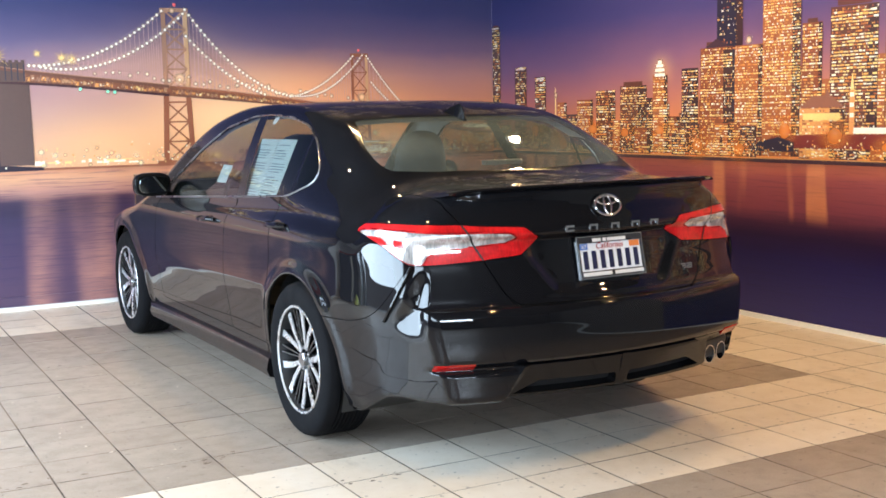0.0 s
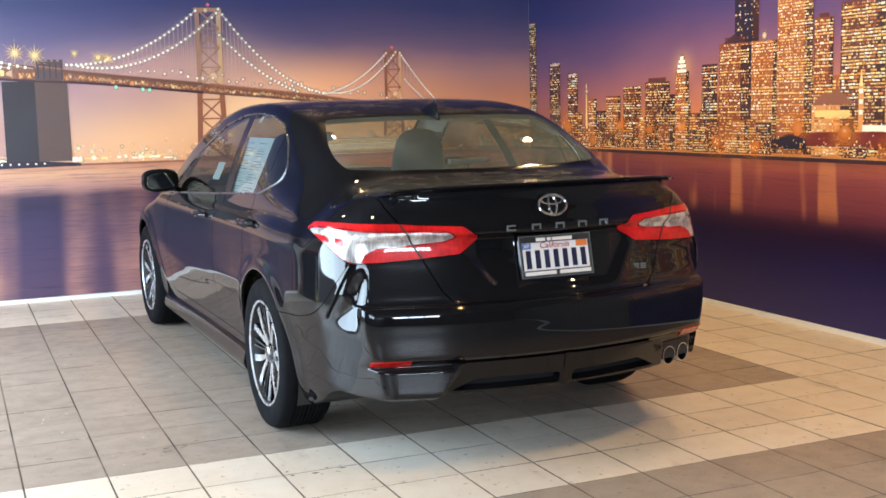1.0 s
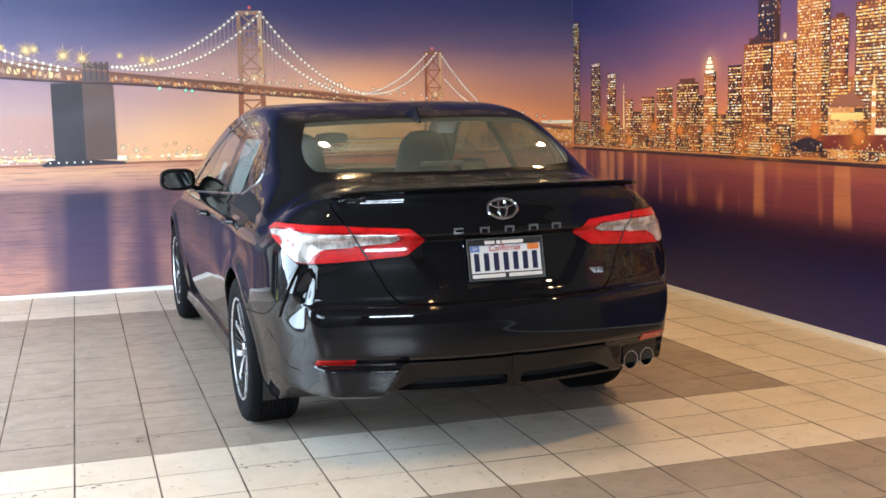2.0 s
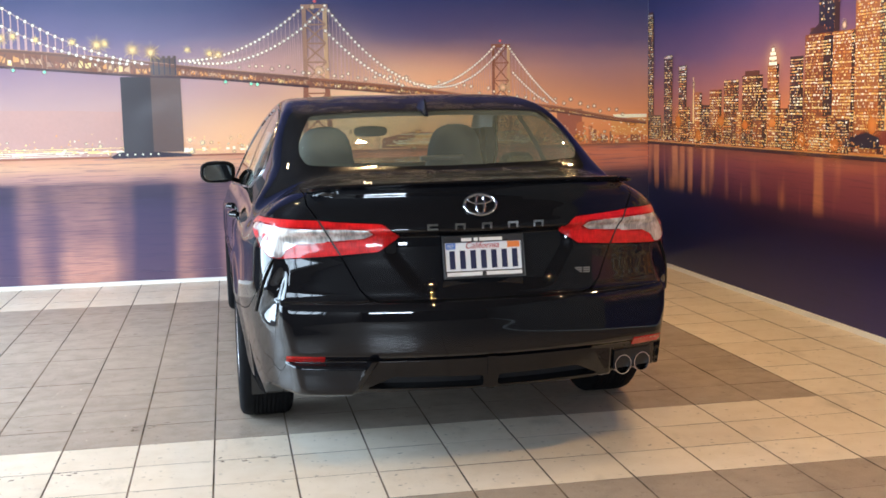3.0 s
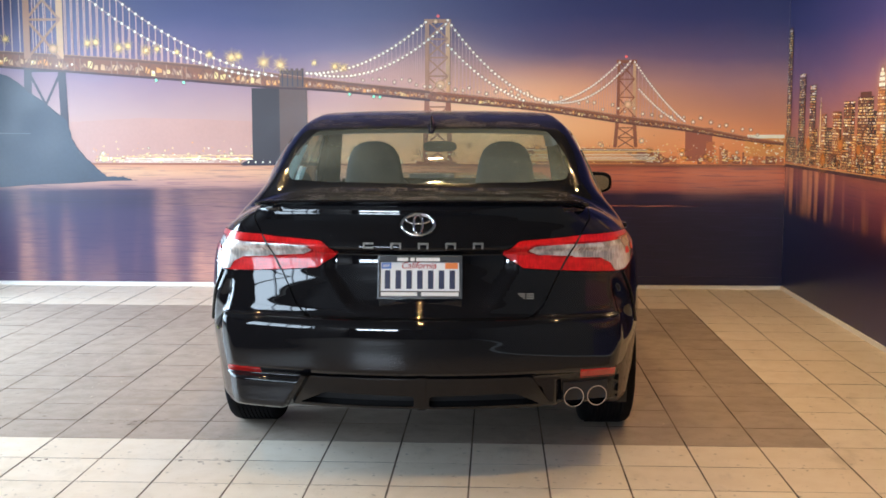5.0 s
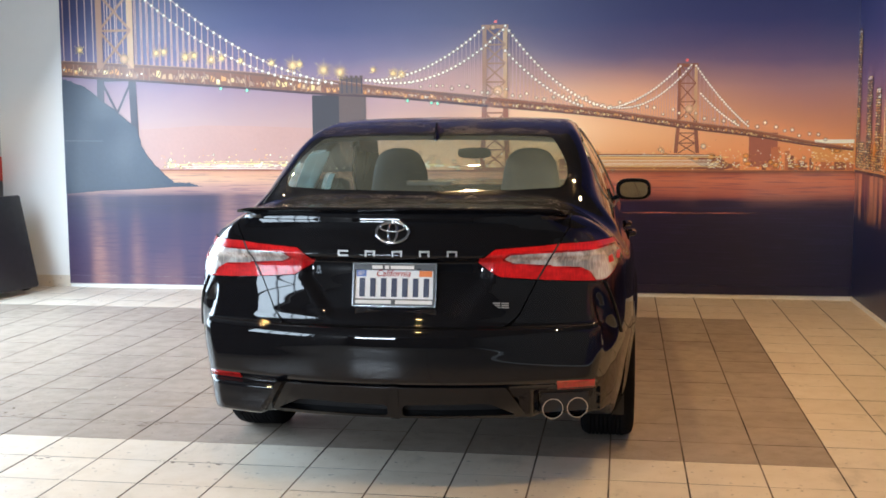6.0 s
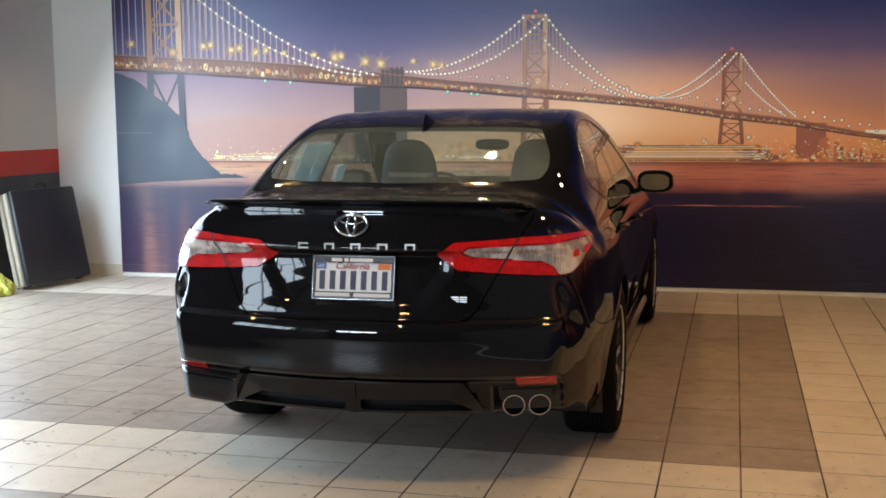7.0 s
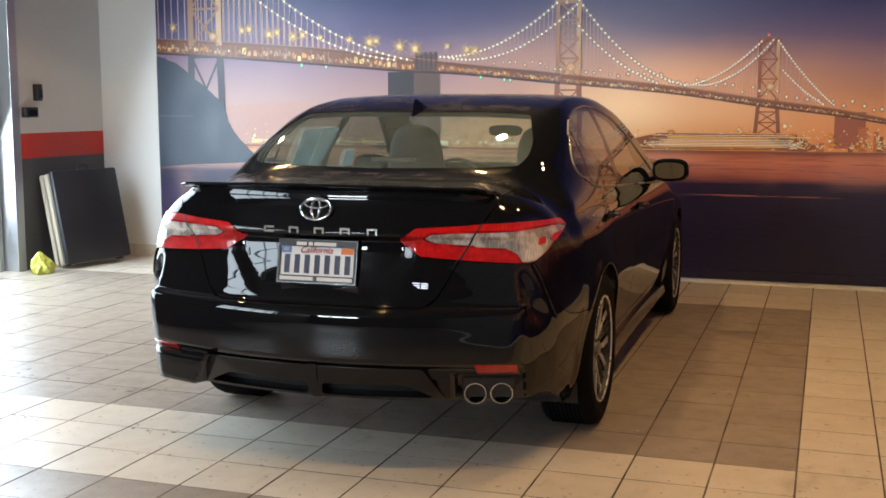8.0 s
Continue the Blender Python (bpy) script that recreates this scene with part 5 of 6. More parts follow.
MURAL_LOW, MURAL_HIGH, MURAL_W, MURAL_S = 0.034, CEIL - 0.002, -1.0, 1.6
north_mural = tagged(part("wall_mural", boxes((MURAL_W, EAST - 0.0032, NORTH - 0.003, NORTH - 0.0002, MURAL_LOW, MURAL_HIGH), (MURAL_W + 0.001, EAST - 0.02, NORTH - 0.011, NORTH - 0.0031, MURAL_LOW, 0.104)), M_MURAL_N), "printed night mural of a lit suspension bridge over water", "mural")
east_mural = tagged(part("wall_mural", boxes((EAST - 0.003, EAST - 0.0002, MURAL_S, NORTH - 0.0031, MURAL_LOW, MURAL_HIGH)), M_MURAL_E), "printed night mural of a lit city skyline over water", "mural")

# the bridge
pr = Print("north")
rng = random.Random(11)
DECK_TOP = curve([(-1.0, 1.965), (.28, 1.885), (1.47, 1.765), (1.70, 1.735), (2.85, 1.612), (3.62, 1.522), (4.32, 1.418), (4.79, 1.352), (5.3, 1.252), (5.6, 1.205)])
DECK_LOW = curve([(-1.0, 1.835), (-.31, 1.787), (.60, 1.718), (1.44, 1.652), (1.76, 1.636), (2.69, 1.550), (3.62, 1.462), (4.32, 1.360), (4.79, 1.302), (5.3, 1.220), (5.6, 1.185)])
us = np.linspace(-0.998, 5.595, 120)
pr.poly("printed_deck", ink("deck_ink", (132, 84, 62)), 4, [(u, float(DECK_TOP(u))) for u in us] + [(u, float(DECK_LOW(u))) for u in us[::-1]])
u = -0.985
while u < 5.54:
    a, b = float(DECK_TOP(u)), float(DECK_LOW(u))
    h = a - b
    w = 0.30 * h * rng.uniform(.7, 1.3) + 0.005
    slope = float(DECK_LOW(u + w)) - b
    # a lit bay between the chords, patchy, then its members
    z = b + h * rng.uniform(.34, .56)
    q = [(u + w * rng.uniform(.0, .2), z - h * rng.uniform(.1, .2)), (u + w * rng.uniform(.75, 1), z + slope - h * rng.uniform(.08, .2)), (u + w * rng.uniform(.7, 1), z + slope + h * rng.uniform(.06, .24)), (u + w * rng.uniform(.05, .35), z + h * rng.uniform(.06, .26))]
    pr.poly("printed_truss", rng.choice([INK_AMBER, INK_LEG, INK_GOLD, INK_AMBER, INK_STEEL, INK_RUST]), 5, q)
    if rng.random() < 0.6:
        pr.dot("printed_truss", rng.choice([INK_CREAM, INK_GOLD, INK_LEG]), 5.5, u + w * rng.uniform(.25, .75), z, h * rng.uniform(.04, .09), 6)
    if rng.random() < 0.75:
        up = rng.random() < .5
        pr.line("printed_truss", INK_BROWN, 6, [(u, b + h * (.16 if up else .8)), (u + w, b + slope + h * (.8 if up else .16))], 0.05 * h + .001)
    if rng.random() < 0.35:
        pr.line("printed_truss", INK_STEEL, 7, [(u, b + h * .1), (u, a - h * .1)], 0.04 * h + .001)
    u += w
for near, top_ink, low_ink in ((True, INK_BROWN, INK_PLUM), (False, INK_RUST, INK_BROWN)):
    run = [u for u in us if (u < 2.75) == near]
    pr.line("printed_deck", top_ink, 8, [(u, float(DECK_TOP(u)) - .007) for u in run], 0.022 if near else 0.016)
    pr.line("printed_deck", INK_STEEL, 8.5, [(u, float(DECK_TOP(u)) + .005) for u in run], 0.005)
    pr.line("printed_deck", low_ink, 8, [(u, float(DECK_LOW(u)) + .007) for u in run], 0.018 if near else 0.012)


def tower(u0, u1, top, foot, deck, mat, low_mat, cells, low_cells, leg):
    mid = (u0 + u1) / 2
    for s, x in ((1, u0), (-1, u1)):
        pr.rect("printed_tower", mat if s > 0 else INK_LEG, 8, x - leg / 2, x + leg / 2, deck, top)
        pr.poly("printed_tower", low_mat, 3, [(x - leg * 0.6, deck), (x + leg * 0.6, deck), (x + leg * 0.6 - s * 0.02, foot), (x - leg * 0.6 - s * 0.02, foot)])
    for lo, hi, count, m, layer in ((deck, top, cells, mat, 8), (foot, deck - 0.10, low_cells, low_mat, 3)):
        for k in range(count):
            a, b = lo + (hi - lo) * k / count, lo + (hi - lo) * (k + 1) / count
            pr.line("printed_tower", m, layer, [(u0, a), (u1, b)], leg * 0.36)
            pr.line("printed_tower", m, layer, [(u1, a), (u0, b)], leg * 0.36)
            pr.line("printed_tower", m, layer, [(u0, b), (u1, b)], leg * 0.36)
    pr.rect("printed_tower", mat, 8, u0 - leg * 0.7, u1 + leg * 0.7, top - 0.02, top + 0.01)


tower(-.64, -.36, 2.86, 1.24, 1.90, INK_STEEL, INK_SLATE, 3, 1, .055)
tower(2.69, 2.86, 2.20, 1.05, 1.60, INK_STEEL, INK_RUST, 4, 3, .034)
tower(4.25, 4.38, 1.87, 1.17, 1.43, INK_RUST, INK_RUST, 3, 2, .024)
pr.rect("printed_tower", INK_RUST, 3, 2.60, 2.93, 1.02, 1.055)
pr.dot("printed_tower", INK_REDLAMP, 9, 2.78, 2.235, .014)
pr.dot("printed_tower", INK_REDLAMP, 9, 4.31, 1.905, .012)
for uu, zz, r in ((2.80, 1.68, .10), (2.76, 2.19, .05), (-.42, 1.98, .10), (4.33, 1.52, .08)):
    pr.glow("printed_lamp", GLOW_GOLD, 9, uu, zz, r)

CABLES = [((-.36, 2.81), (1.46, 1.748), .19, 1), ((-.64, 2.877), (1.30, 1.755), .233, 1), ((1.70, 1.775), (2.69, 2.195), .115, 1), ((1.78, 1.765), (2.86, 2.185), .155, 1),
          ((2.86, 2.20), (3.70, 1.535), .125, 1), ((2.86, 2.0), (3.5, 1.545), .06, 1), ((3.70, 1.53), (4.267, 1.868), .065, 2), ((3.76, 1.535), (4.351, 1.877), .10, 2), ((4.38, 1.86), (4.80, 1.375), .033, 2), ((4.42, 1.64), (4.72, 1.385), .02, 2)]
for a, b, low, kind in CABLES:
    line = sag(a, b, low)
    pr.line("printed_cable", INK_CABLE, 9, line, 0.006 if kind == 1 else 0.009)
    long = math.hypot(b[0] - a[0], b[1] - a[1])
    step = 0.038 if kind == 1 else 0.024
    if a[0] < 0.5:
        step = 0.062
    for k in range(int(long / step) + 1):
        t = k * step / long
        uu = a[0] + (b[0] - a[0]) * t
        zz = a[1] + (b[1] - a[1]) * t - 4 * low * t * (1 - t)
        if uu < MURAL_W + 0.02:
            continue
        pr.dot("printed_cable_light", INK_BULB, 11, uu, zz, 0.0115 if a[0] < 0.5 else 0.0095 if kind == 1 else 0.0075)
        pr.glow("printed_cable_light", GLOW_BULB, 10, uu, zz, 0.034 if kind == 1 else 0.024)
        d = float(DECK_TOP(uu))
        if zz - d > 0.02 and kind == 1 or (kind == 2 and k % 2 == 0 and zz - d > 0.03):
            pr.line("printed_hanger", INK_HANGER, 5, [(uu, zz), (uu, d)], 0.004 if a[0] > 0.5 else 0.008)
for k in range(9):
    uu = -0.97 + 0.068 * k
    if uu < -0.66 or -0.6 < uu < -0.4:
        pr.line("printed_hanger", INK_CABLE, 5, [(uu, 2.9), (uu, float(DECK_TOP(uu)))], 0.009)

# road lamps along the deck
for uu, zz, r in ((-.82, 2.06, .045), (-.128, 2.025, .045), (-.058, 2.033, .045), (.133, 1.987, .06), (.211, 2.0, .045), (.361, 1.963, .06), (.454, 1.976, .04), (.62, 1.95, .03), (.89, 1.929, .04), (1.073, 1.905, .07), (1.133, 1.914, .04), (1.34, 1.863, .07), (1.478, 1.844, .07), (1.76, 1.86, .03), (1.93, 1.83, .045), (2.0, 1.82, .045)):
    pr.star("printed_lamp", 12, uu, zz, r)
u = 2.08
while u < 5.45:
    zz = float(DECK_TOP(u)) + rng.uniform(.03, .085)
    pr.glow("printed_lamp", GLOW_BULB, 10, u, zz, rng.uniform(.024, .038))
    pr.dot("printed_lamp", INK_CREAM, 11, u, zz, rng.uniform(.004, .008))
    u += rng.uniform(.045, .085)
for uu, dz in ((.44, -.035), (.67, -.035), (2.05, -.03), (2.25, -.03), (2.3, -.03)):
    z = float(DECK_LOW(uu)) + dz * 0.3
    pr.dot("printed_lamp", INK_TEAL, 12, uu, z, 0.012)
    pr.glow("printed_lamp", GLOW_CREAM, 11, uu, z, 0.035)

# pier, its fender and the anchor house
pr.rect("printed_pier", INK_PIERSHADE, 5, 1.235, 1.465, 1.06, 1.655)
pr.poly("printed_pier", INK_CONCRETE, 5, [(1.465, 1.06), (1.70, 1.06), (1.695, 1.655), (1.465, 1.655)])
pr.rect("printed_pier", INK_CONCRETE, 8, 1.47, 1.67, 1.66, 1.80)
for k in range(5):
    pr.rect("printed_pier", INK_SLATE, 9, 1.49 + .042 * k, 1.499 + .042 * k, 1.67, 1.79)
    pr.rect("printed_pier", INK_CONCRETE, 8, 1.478 + .042 * k, 1.502 + .042 * k, 1.80, 1.815)
pr.poly("printed_pier", INK_NIGHT, 6, [(1.13, 1.03), (1.20, 1.065), (1.52, 1.06), (1.76, 1.04), (1.76, 1.02), (1.15, 1.015)])
for k in range(6):
    pr.dot("printed_pier", INK_CREAM, 8, 1.20 + .06 * k, 1.045, 0.008)
pr.rect("printed_pier", ink("far_pier_ink", (168, 100, 78)), 3, 4.80, 5.02, 1.06, 1.33)

# headland
edge = [(-.999, 1.815), (-.92, 1.80), (-.79, 1.745), (-.70, 1.68), (-.64, 1.62), (-.52, 1.545), (-.42, 1.46), (-.34, 1.40), (-.30, 1.30), (-.285, 1.23), (-.24, 1.16), (-.18, 1.08), (-.10, 1.01), (-.03, .945), (.0, .92), (.10, .915), (.14, .925), (.20, .905), (.26, .892)]
rough_edge = []
for (a, b), (c, d) in zip(edge[:-1], edge[1:]):
    for k in range(4):
        t = k / 4
        rough_edge.append((a + (c - a) * t + rng.uniform(-.006, .006) * (k > 0), b + (d - b) * t + rng.uniform(-.008, .008) * (k > 0)))
rough_edge = [(max(u, -.999), z) for u, z in rough_edge]
pr.poly("printed_headland", INK_ROCK, 7, rough_edge + [(.26, .89), (0, .885), (-.3, .865), (-.65, .85), (-.999, .82)])

pr.line("printed_headland", ink("seam_ink", (112, 122, 134)), 8, [(-.998, 1.283), (-.64, 1.28)], 0.004)
# far shore: hills, lights, a ship's trail and the harbour
pr.poly("printed_shore", ink("hill_ink", (188, 146, 136)), 1, [(-.3, 1.03), (-.3, 1.375), (.3, 1.41), (.8, 1.40), (1.3, 1.38), (1.3, 1.03)])
pr.poly("printed_shore", INK_RUST, 2, [(-.15, 1.02), (5.6, 1.018), (5.6, 1.032), (-.15, 1.036)])
for _ in range(520):
    uu = rng.uniform(-.12, 5.55)
    zz = 1.045 + abs(rng.gauss(0, .075))
    if zz > 1.30 or (zz > 1.22 and uu < 2.5):
        continue
    r = rng.uniform(.003, .0085)
    pr.dot("printed_shore_light", rng.choice([INK_CREAM, INK_GOLD, INK_GOLD, INK_AMBER]), 3, uu, zz, r, 5)
    if rng.random() < 0.22:
        pr.glow("printed_shore_light", rng.choice([GLOW_GOLD, GLOW_CREAM]), 2, uu, zz, r * 6)
for k in range(5):
    pr.line("printed_shore_light", rng.choice([INK_CREAM, INK_GOLD]), 3, [(.0 + rng.uniform(0, .3), 1.045 + .014 * k), (1.1 + rng.uniform(-.3, .15), 1.045 + .014 * k)], .004)
for k in range(14):
    pr.glow("printed_shore_light", GLOW_ORANGE, 6.2, rng.uniform(3.5, 5.5), rng.uniform(1.06, 1.22), rng.uniform(.04, .09), 14, rng.uniform(.03, .06))
for _ in range(60):
    uu = rng.uniform(-.1, 2.4)
    pr.rect("printed_shore_light", rng.choice([INK_CREAM, INK_GOLD]), 3, uu, uu + rng.uniform(.02, .10), 1.05 + rng.uniform(0, .03), 1.06 + rng.uniform(0, .03))
for k in range(9):
    zz = 1.05 + .0125 * k
    pr.line("printed_ship_trail", rng.choice([INK_CREAM, INK_CREAM, INK_GOLD, INK_AMBER]), 8, [(3.30 + rng.uniform(0, .3), zz), (4.50 + rng.uniform(-.2, .15), zz + .001)], rng.uniform(.003, .0065))
pr.poly("printed_ship_trail", ink("trail_ink", (216, 148, 92)), 7.5, [(3.5, 1.06), (4.45, 1.06), (4.3, 1.14), (3.6, 1.145)])
pr.poly("printed_ship_trail", INK_RUST, 3, [(3.3, 1.04), (4.62, 1.04), (4.74, 1.075), (4.55, 1.10), (4.45, 1.16), (3.5, 1.165), (3.3, 1.12)])
for _ in range(260):
    uu, zz = rng.uniform(3.5, 5.55), 1.05 + abs(rng.gauss(0, .09))
    if zz < 1.30:
        pr.dot("printed_shore_light", rng.choice([INK_GOLD, INK_AMBER, INK_RUST, INK_CREAM]), 6.5, uu, zz, rng.uniform(.0025, .006), 5)
for k in range(16):
    uu = rng.uniform(4.4, 5.58)
    w, h = rng.uniform(.03, .09), rng.uniform(.03, .17)
    pr.rect("printed_harbour", rng.choice([INK_RUST, ink("dusk_block_ink", (196, 118, 76))]), 4, uu - w / 2, min(uu + w / 2, 5.6), 1.035, 1.06 + h)
    for _ in range(10):
        a, b = uu + rng.uniform(-w, w) * .45, 1.05 + rng.uniform(0, h)
        pr.rect("printed_harbour", rng.choice([INK_GOLD, INK_CREAM]), 6, a, min(a + .012, 5.605), b, b + .007)
pr.rect("printed_harbour", INK_CREAM, 7, 5.30, 5.60, 1.245, 1.275)
pr.rect("printed_harbour", INK_AMBER, 6, 5.28, 5.605, 1.10, 1.245)
for k in range(40):
    uu = rng.uniform(5.28, 5.58)
    zz = rng.uniform(1.11, 1.23)
    pr.rect("printed_harbour", rng.choice([INK_GOLD, INK_CREAM]), 8, uu, uu + .014, zz, zz + .008)
pr.glow("printed_water_streak", GLOW_STREAK, 2, 4.1, .69, .75, 24, .014)
pr.glow("printed_water_streak", GLOW_STREAK, 2, 4.6, .69, .6, 24, .012)
pr.finish(north_mural)

# the skyline
pr = Print("east")
SIDE_INK = ink("side_wall_ink", (64, 34, 32))
WINDOW_INKS = [ink("bright_window_ink", (255, 214, 130)), INK_GOLD, ink("lit_window_ink", (248, 176, 88)), INK_CREAM, ink("dim_window_ink", (206, 120, 56)), ink("ember_window_ink", (176, 92, 48)), ink("faint_window_ink", (150, 76, 48)), ink("orange_window_ink", (230, 146, 66))]
FACADES = [ink("facade_brown_ink", (138, 70, 38)), ink("facade_umber_ink", (100, 52, 38)), ink("facade_amber_ink", (168, 92, 46)), INK_PLUM]


def printed_building(u0, u1, top, mat, lit, layer, pu=.0125, pz=.019, base=1.06):
    pr.rect("printed_building", mat, layer, u0, u1, base, top)
    side = rng.uniform(.16, .34) if u1 - u0 > .12 else 0
    if side:
        pr.rect("printed_building", SIDE_INK, layer + .4, u0, u0 + (u1 - u0) * side, base, top - .004)
    style = rng.choice([1, 1, 2, 3])
    nz, nu = int((top - base) / pz), max(1, int((u1 - u0 - .006) / pu))
    for k in range(nz):
        row = rng.random()
        j = 0
        while j < nu:
            if rng.random() < lit * (1.35 if row > 0.55 else 0.8):
                run = rng.choice([1, style, style + 1]) if row > 0.3 else 1
                a = u0 + .004 + j * pu
                b = min(a + run * pu - .0045, u1 - .003)
                if b > a:
                    z = base + .008 + k * pz
                    pr.rect("printed_window", rng.choice(WINDOW_INKS[:4] if row > 0.4 and rng.random() < .75 else WINDOW_INKS), layer + 1, a, b, z, z + pz * rng.uniform(.36, .70))
                j += run
            else:
                j += 1


# back row, then the named towers, then low fronts
u = 8.6
while u > MURAL_S + 0.2:
    w = rng.uniform(.12, .26)
    grow = 0.0 if u > 7 else 0.14 if u > 5.8 else 0.34
    printed_building(u - w, u, rng.uniform(1.20, 1.36) + grow * rng.uniform(.5, 1.0), rng.choice(FACADES), .6, 2)
    u -= w * rng.uniform(.8, 1.1)
for u0, u1, top, mat, lit in ((8.555, 8.68, 2.11, 3, .34), (8.14, 8.32, 1.745, 3, .45), (7.85, 8.01, 1.655, 3, .45), (7.20, 7.41, 1.455, 0, .6), (6.92, 7.16, 1.52, 1, .45), (6.55, 6.86, 1.545, 1, .5),
                              (6.32, 6.48, 1.61, 2, .7), (6.0, 6.17, 1.645, 3, .5), (5.67, 5.98, 1.77, 0, .6), (5.38, 5.65, 1.77, 2, .75), (4.91, 5.07, 1.87, 0, .7), (4.50, 4.85, 1.945, 1, .65), (4.1, 4.45, 2.2, 0, .6), (3.6, 4.0, 1.9, 2, .6), (3.0, 3.5, 2.1, 0, .6), (2.4, 2.9, 1.8, 1, .6)):
    printed_building(u0, u1, top, FACADES[mat], min(.9, lit * 1.25), 4)
printed_building(5.58, 5.82, 2.62, INK_NIGHT, .20, 3)
printed_building(5.08, 5.40, 2.72, FACADES[2], .85, 6, .0125, .018)
for u0, u1, top in ((6.60, 6.82, 1.575), (5.74, 5.92, 1.81), (4.95, 5.03, 1.895), (8.575, 8.66, 2.125), (4.55, 4.8, 1.985)):
    pr.rect("printed_building", FACADES[1], 4, u0, u1, top - .035, top)
pr.poly("printed_building", FACADES[3], 4, [(5.70, 1.77), (5.94, 1.77), (5.82, 1.83)])
# crown lights and spires
for uu, z, r in ((6.40, 1.69, .07), (6.40, 1.64, .09), (5.52, 1.80, .06), (7.70, 1.50, .05)):
    pr.glow("printed_lamp", GLOW_GOLD, 9, uu, z, r)
for z, w in ((1.60, .055), (1.635, .05), (1.665, .038), (1.69, .02)):
    pr.rect("printed_lamp", INK_CREAM, 10, 6.40 - w, 6.40 + w, z, z + .022)
pr.poly("printed_lamp", INK_GOLD, 8, [(7.69, 1.2), (7.72, 1.2), (7.71, 1.56), (7.702, 1.56)])
printed_building(7.55, 7.68, 1.44, FACADES[2], .6, 6)
for u0, u1, top in ((8.57, 8.67, 2.11), (8.16, 8.30, 1.74), (7.87, 7.99, 1.65)):
    pr.rect("printed_lamp", ink("pale_blue_ink", (220, 200, 190)), 7, u0, u1, top - .018, top - .006)
# low bright hall, clock tower, sheds on the quay
for _ in range(34):
    uu = rng.uniform(MURAL_S + .2, 8.4)
    w = rng.uniform(.08, .2)
    printed_building(uu - w / 2, uu + w / 2, rng.uniform(1.13, 1.30), rng.choice(FACADES), .55, 8, .014, .017, 1.05)
printed_building(4.73, 5.08, 1.355, INK_AMBER, .6, 10)
pr.rect("printed_building", WINDOW_INKS[0], 12, 4.76, 5.05, 1.285, 1.325)
pr.poly("printed_building", INK_RUST, 11, [(4.73, 1.36), (5.08, 1.36), (4.98, 1.43), (4.83, 1.43)])
pr.poly("printed_building", INK_RUST, 12, [(4.82, 1.40), (4.90, 1.40), (4.86, 1.47)])
pr.rect("printed_building", INK_AMBER, 12, 4.655, 4.695, 1.2, 1.46)
for z in (1.3, 1.36, 1.42):
    pr.rect("printed_building", INK_CREAM, 13, 4.66, 4.69, z, z + .025)
pr.poly("printed_building", INK_GOLD, 13, [(4.66, 1.46), (4.69, 1.46), (4.675, 1.56)])
pr.poly("printed_building", ink("shed_ink", (120, 40, 34)), 12, [(MURAL_S + .1, 1.13), (MURAL_S + .1, 1.20), (4.9, 1.20), (5.30, 1.185), (5.38, 1.14), (5.38, 1.11)])
pr.poly("printed_building", INK_NIGHT, 13, [(5.12, 1.09), (5.12, 1.15), (5.25, 1.18), (5.42, 1.15), (5.50, 1.09)])
pr.rect("printed_lamp", INK_CREAM, 14, 4.3, 4.66, 1.205, 1.24)
for k in range(16):
    pr.glow("printed_lamp", GLOW_CITY, 12.5, MURAL_S + .4 + .4 * k, rng.uniform(1.08, 1.26), rng.uniform(.2, .27), 20, rng.uniform(.12, .24))
for _ in range(1000):
    uu, zz = rng.uniform(MURAL_S + .1, 8.6), 1.055 + abs(rng.gauss(0, .05))
    pr.dot("printed_lamp", rng.choice([INK_CREAM, INK_GOLD, WINDOW_INKS[2], WINDOW_INKS[7]]), 14, uu, zz, rng.uniform(.003, .008), 5)
pr.rect("printed_quay", INK_PLUM, 12, MURAL_S + .1, 8.68, 1.018, 1.045)
pr.line("printed_quay", INK_AMBER, 13, [(MURAL_S + .1, 1.046), (8.68, 1.044)], .006)
pr.line("printed_seam", ink("seam_edge_ink", (150, 140, 165)), 14, [(8.674, 1.6), (8.674, 3.28)], .004)
pr.finish(east_mural)


# ---- skirting, downlights and the folded table by the opening ----
M_BASETILE = tile_material("base_tile", lin(214, 204, 188), lin(222, 212, 198), lin(196, 184, 166))
skirt_n = structure("baseboard", boxes((WEST, EAST - 0.014, NORTH - 0.0028, NORTH - 0.0001, 0, MURAL_LOW - 0.001)), M_WHITE, "narrow pale skirting under the mural", "baseboard")
skirt_e = structure("baseboard", boxes((EAST - 0.012, EAST - 0.0001, SOUTH, NORTH, 0, MURAL_LOW - 0.001), bevel=0.002), M_WHITE, "narrow pale skirting under the mural", "baseboard")
for k in range(2):
    part("tile", boxes((MURAL_W - 0.306 * (k + 1) + 0.012, MURAL_W - 0.306 * k + 0.006, NORTH - 0.012, NORTH - 0.0001, 0.001, 0.102), bevel=0.002), M_BASETILE, skirt_n)


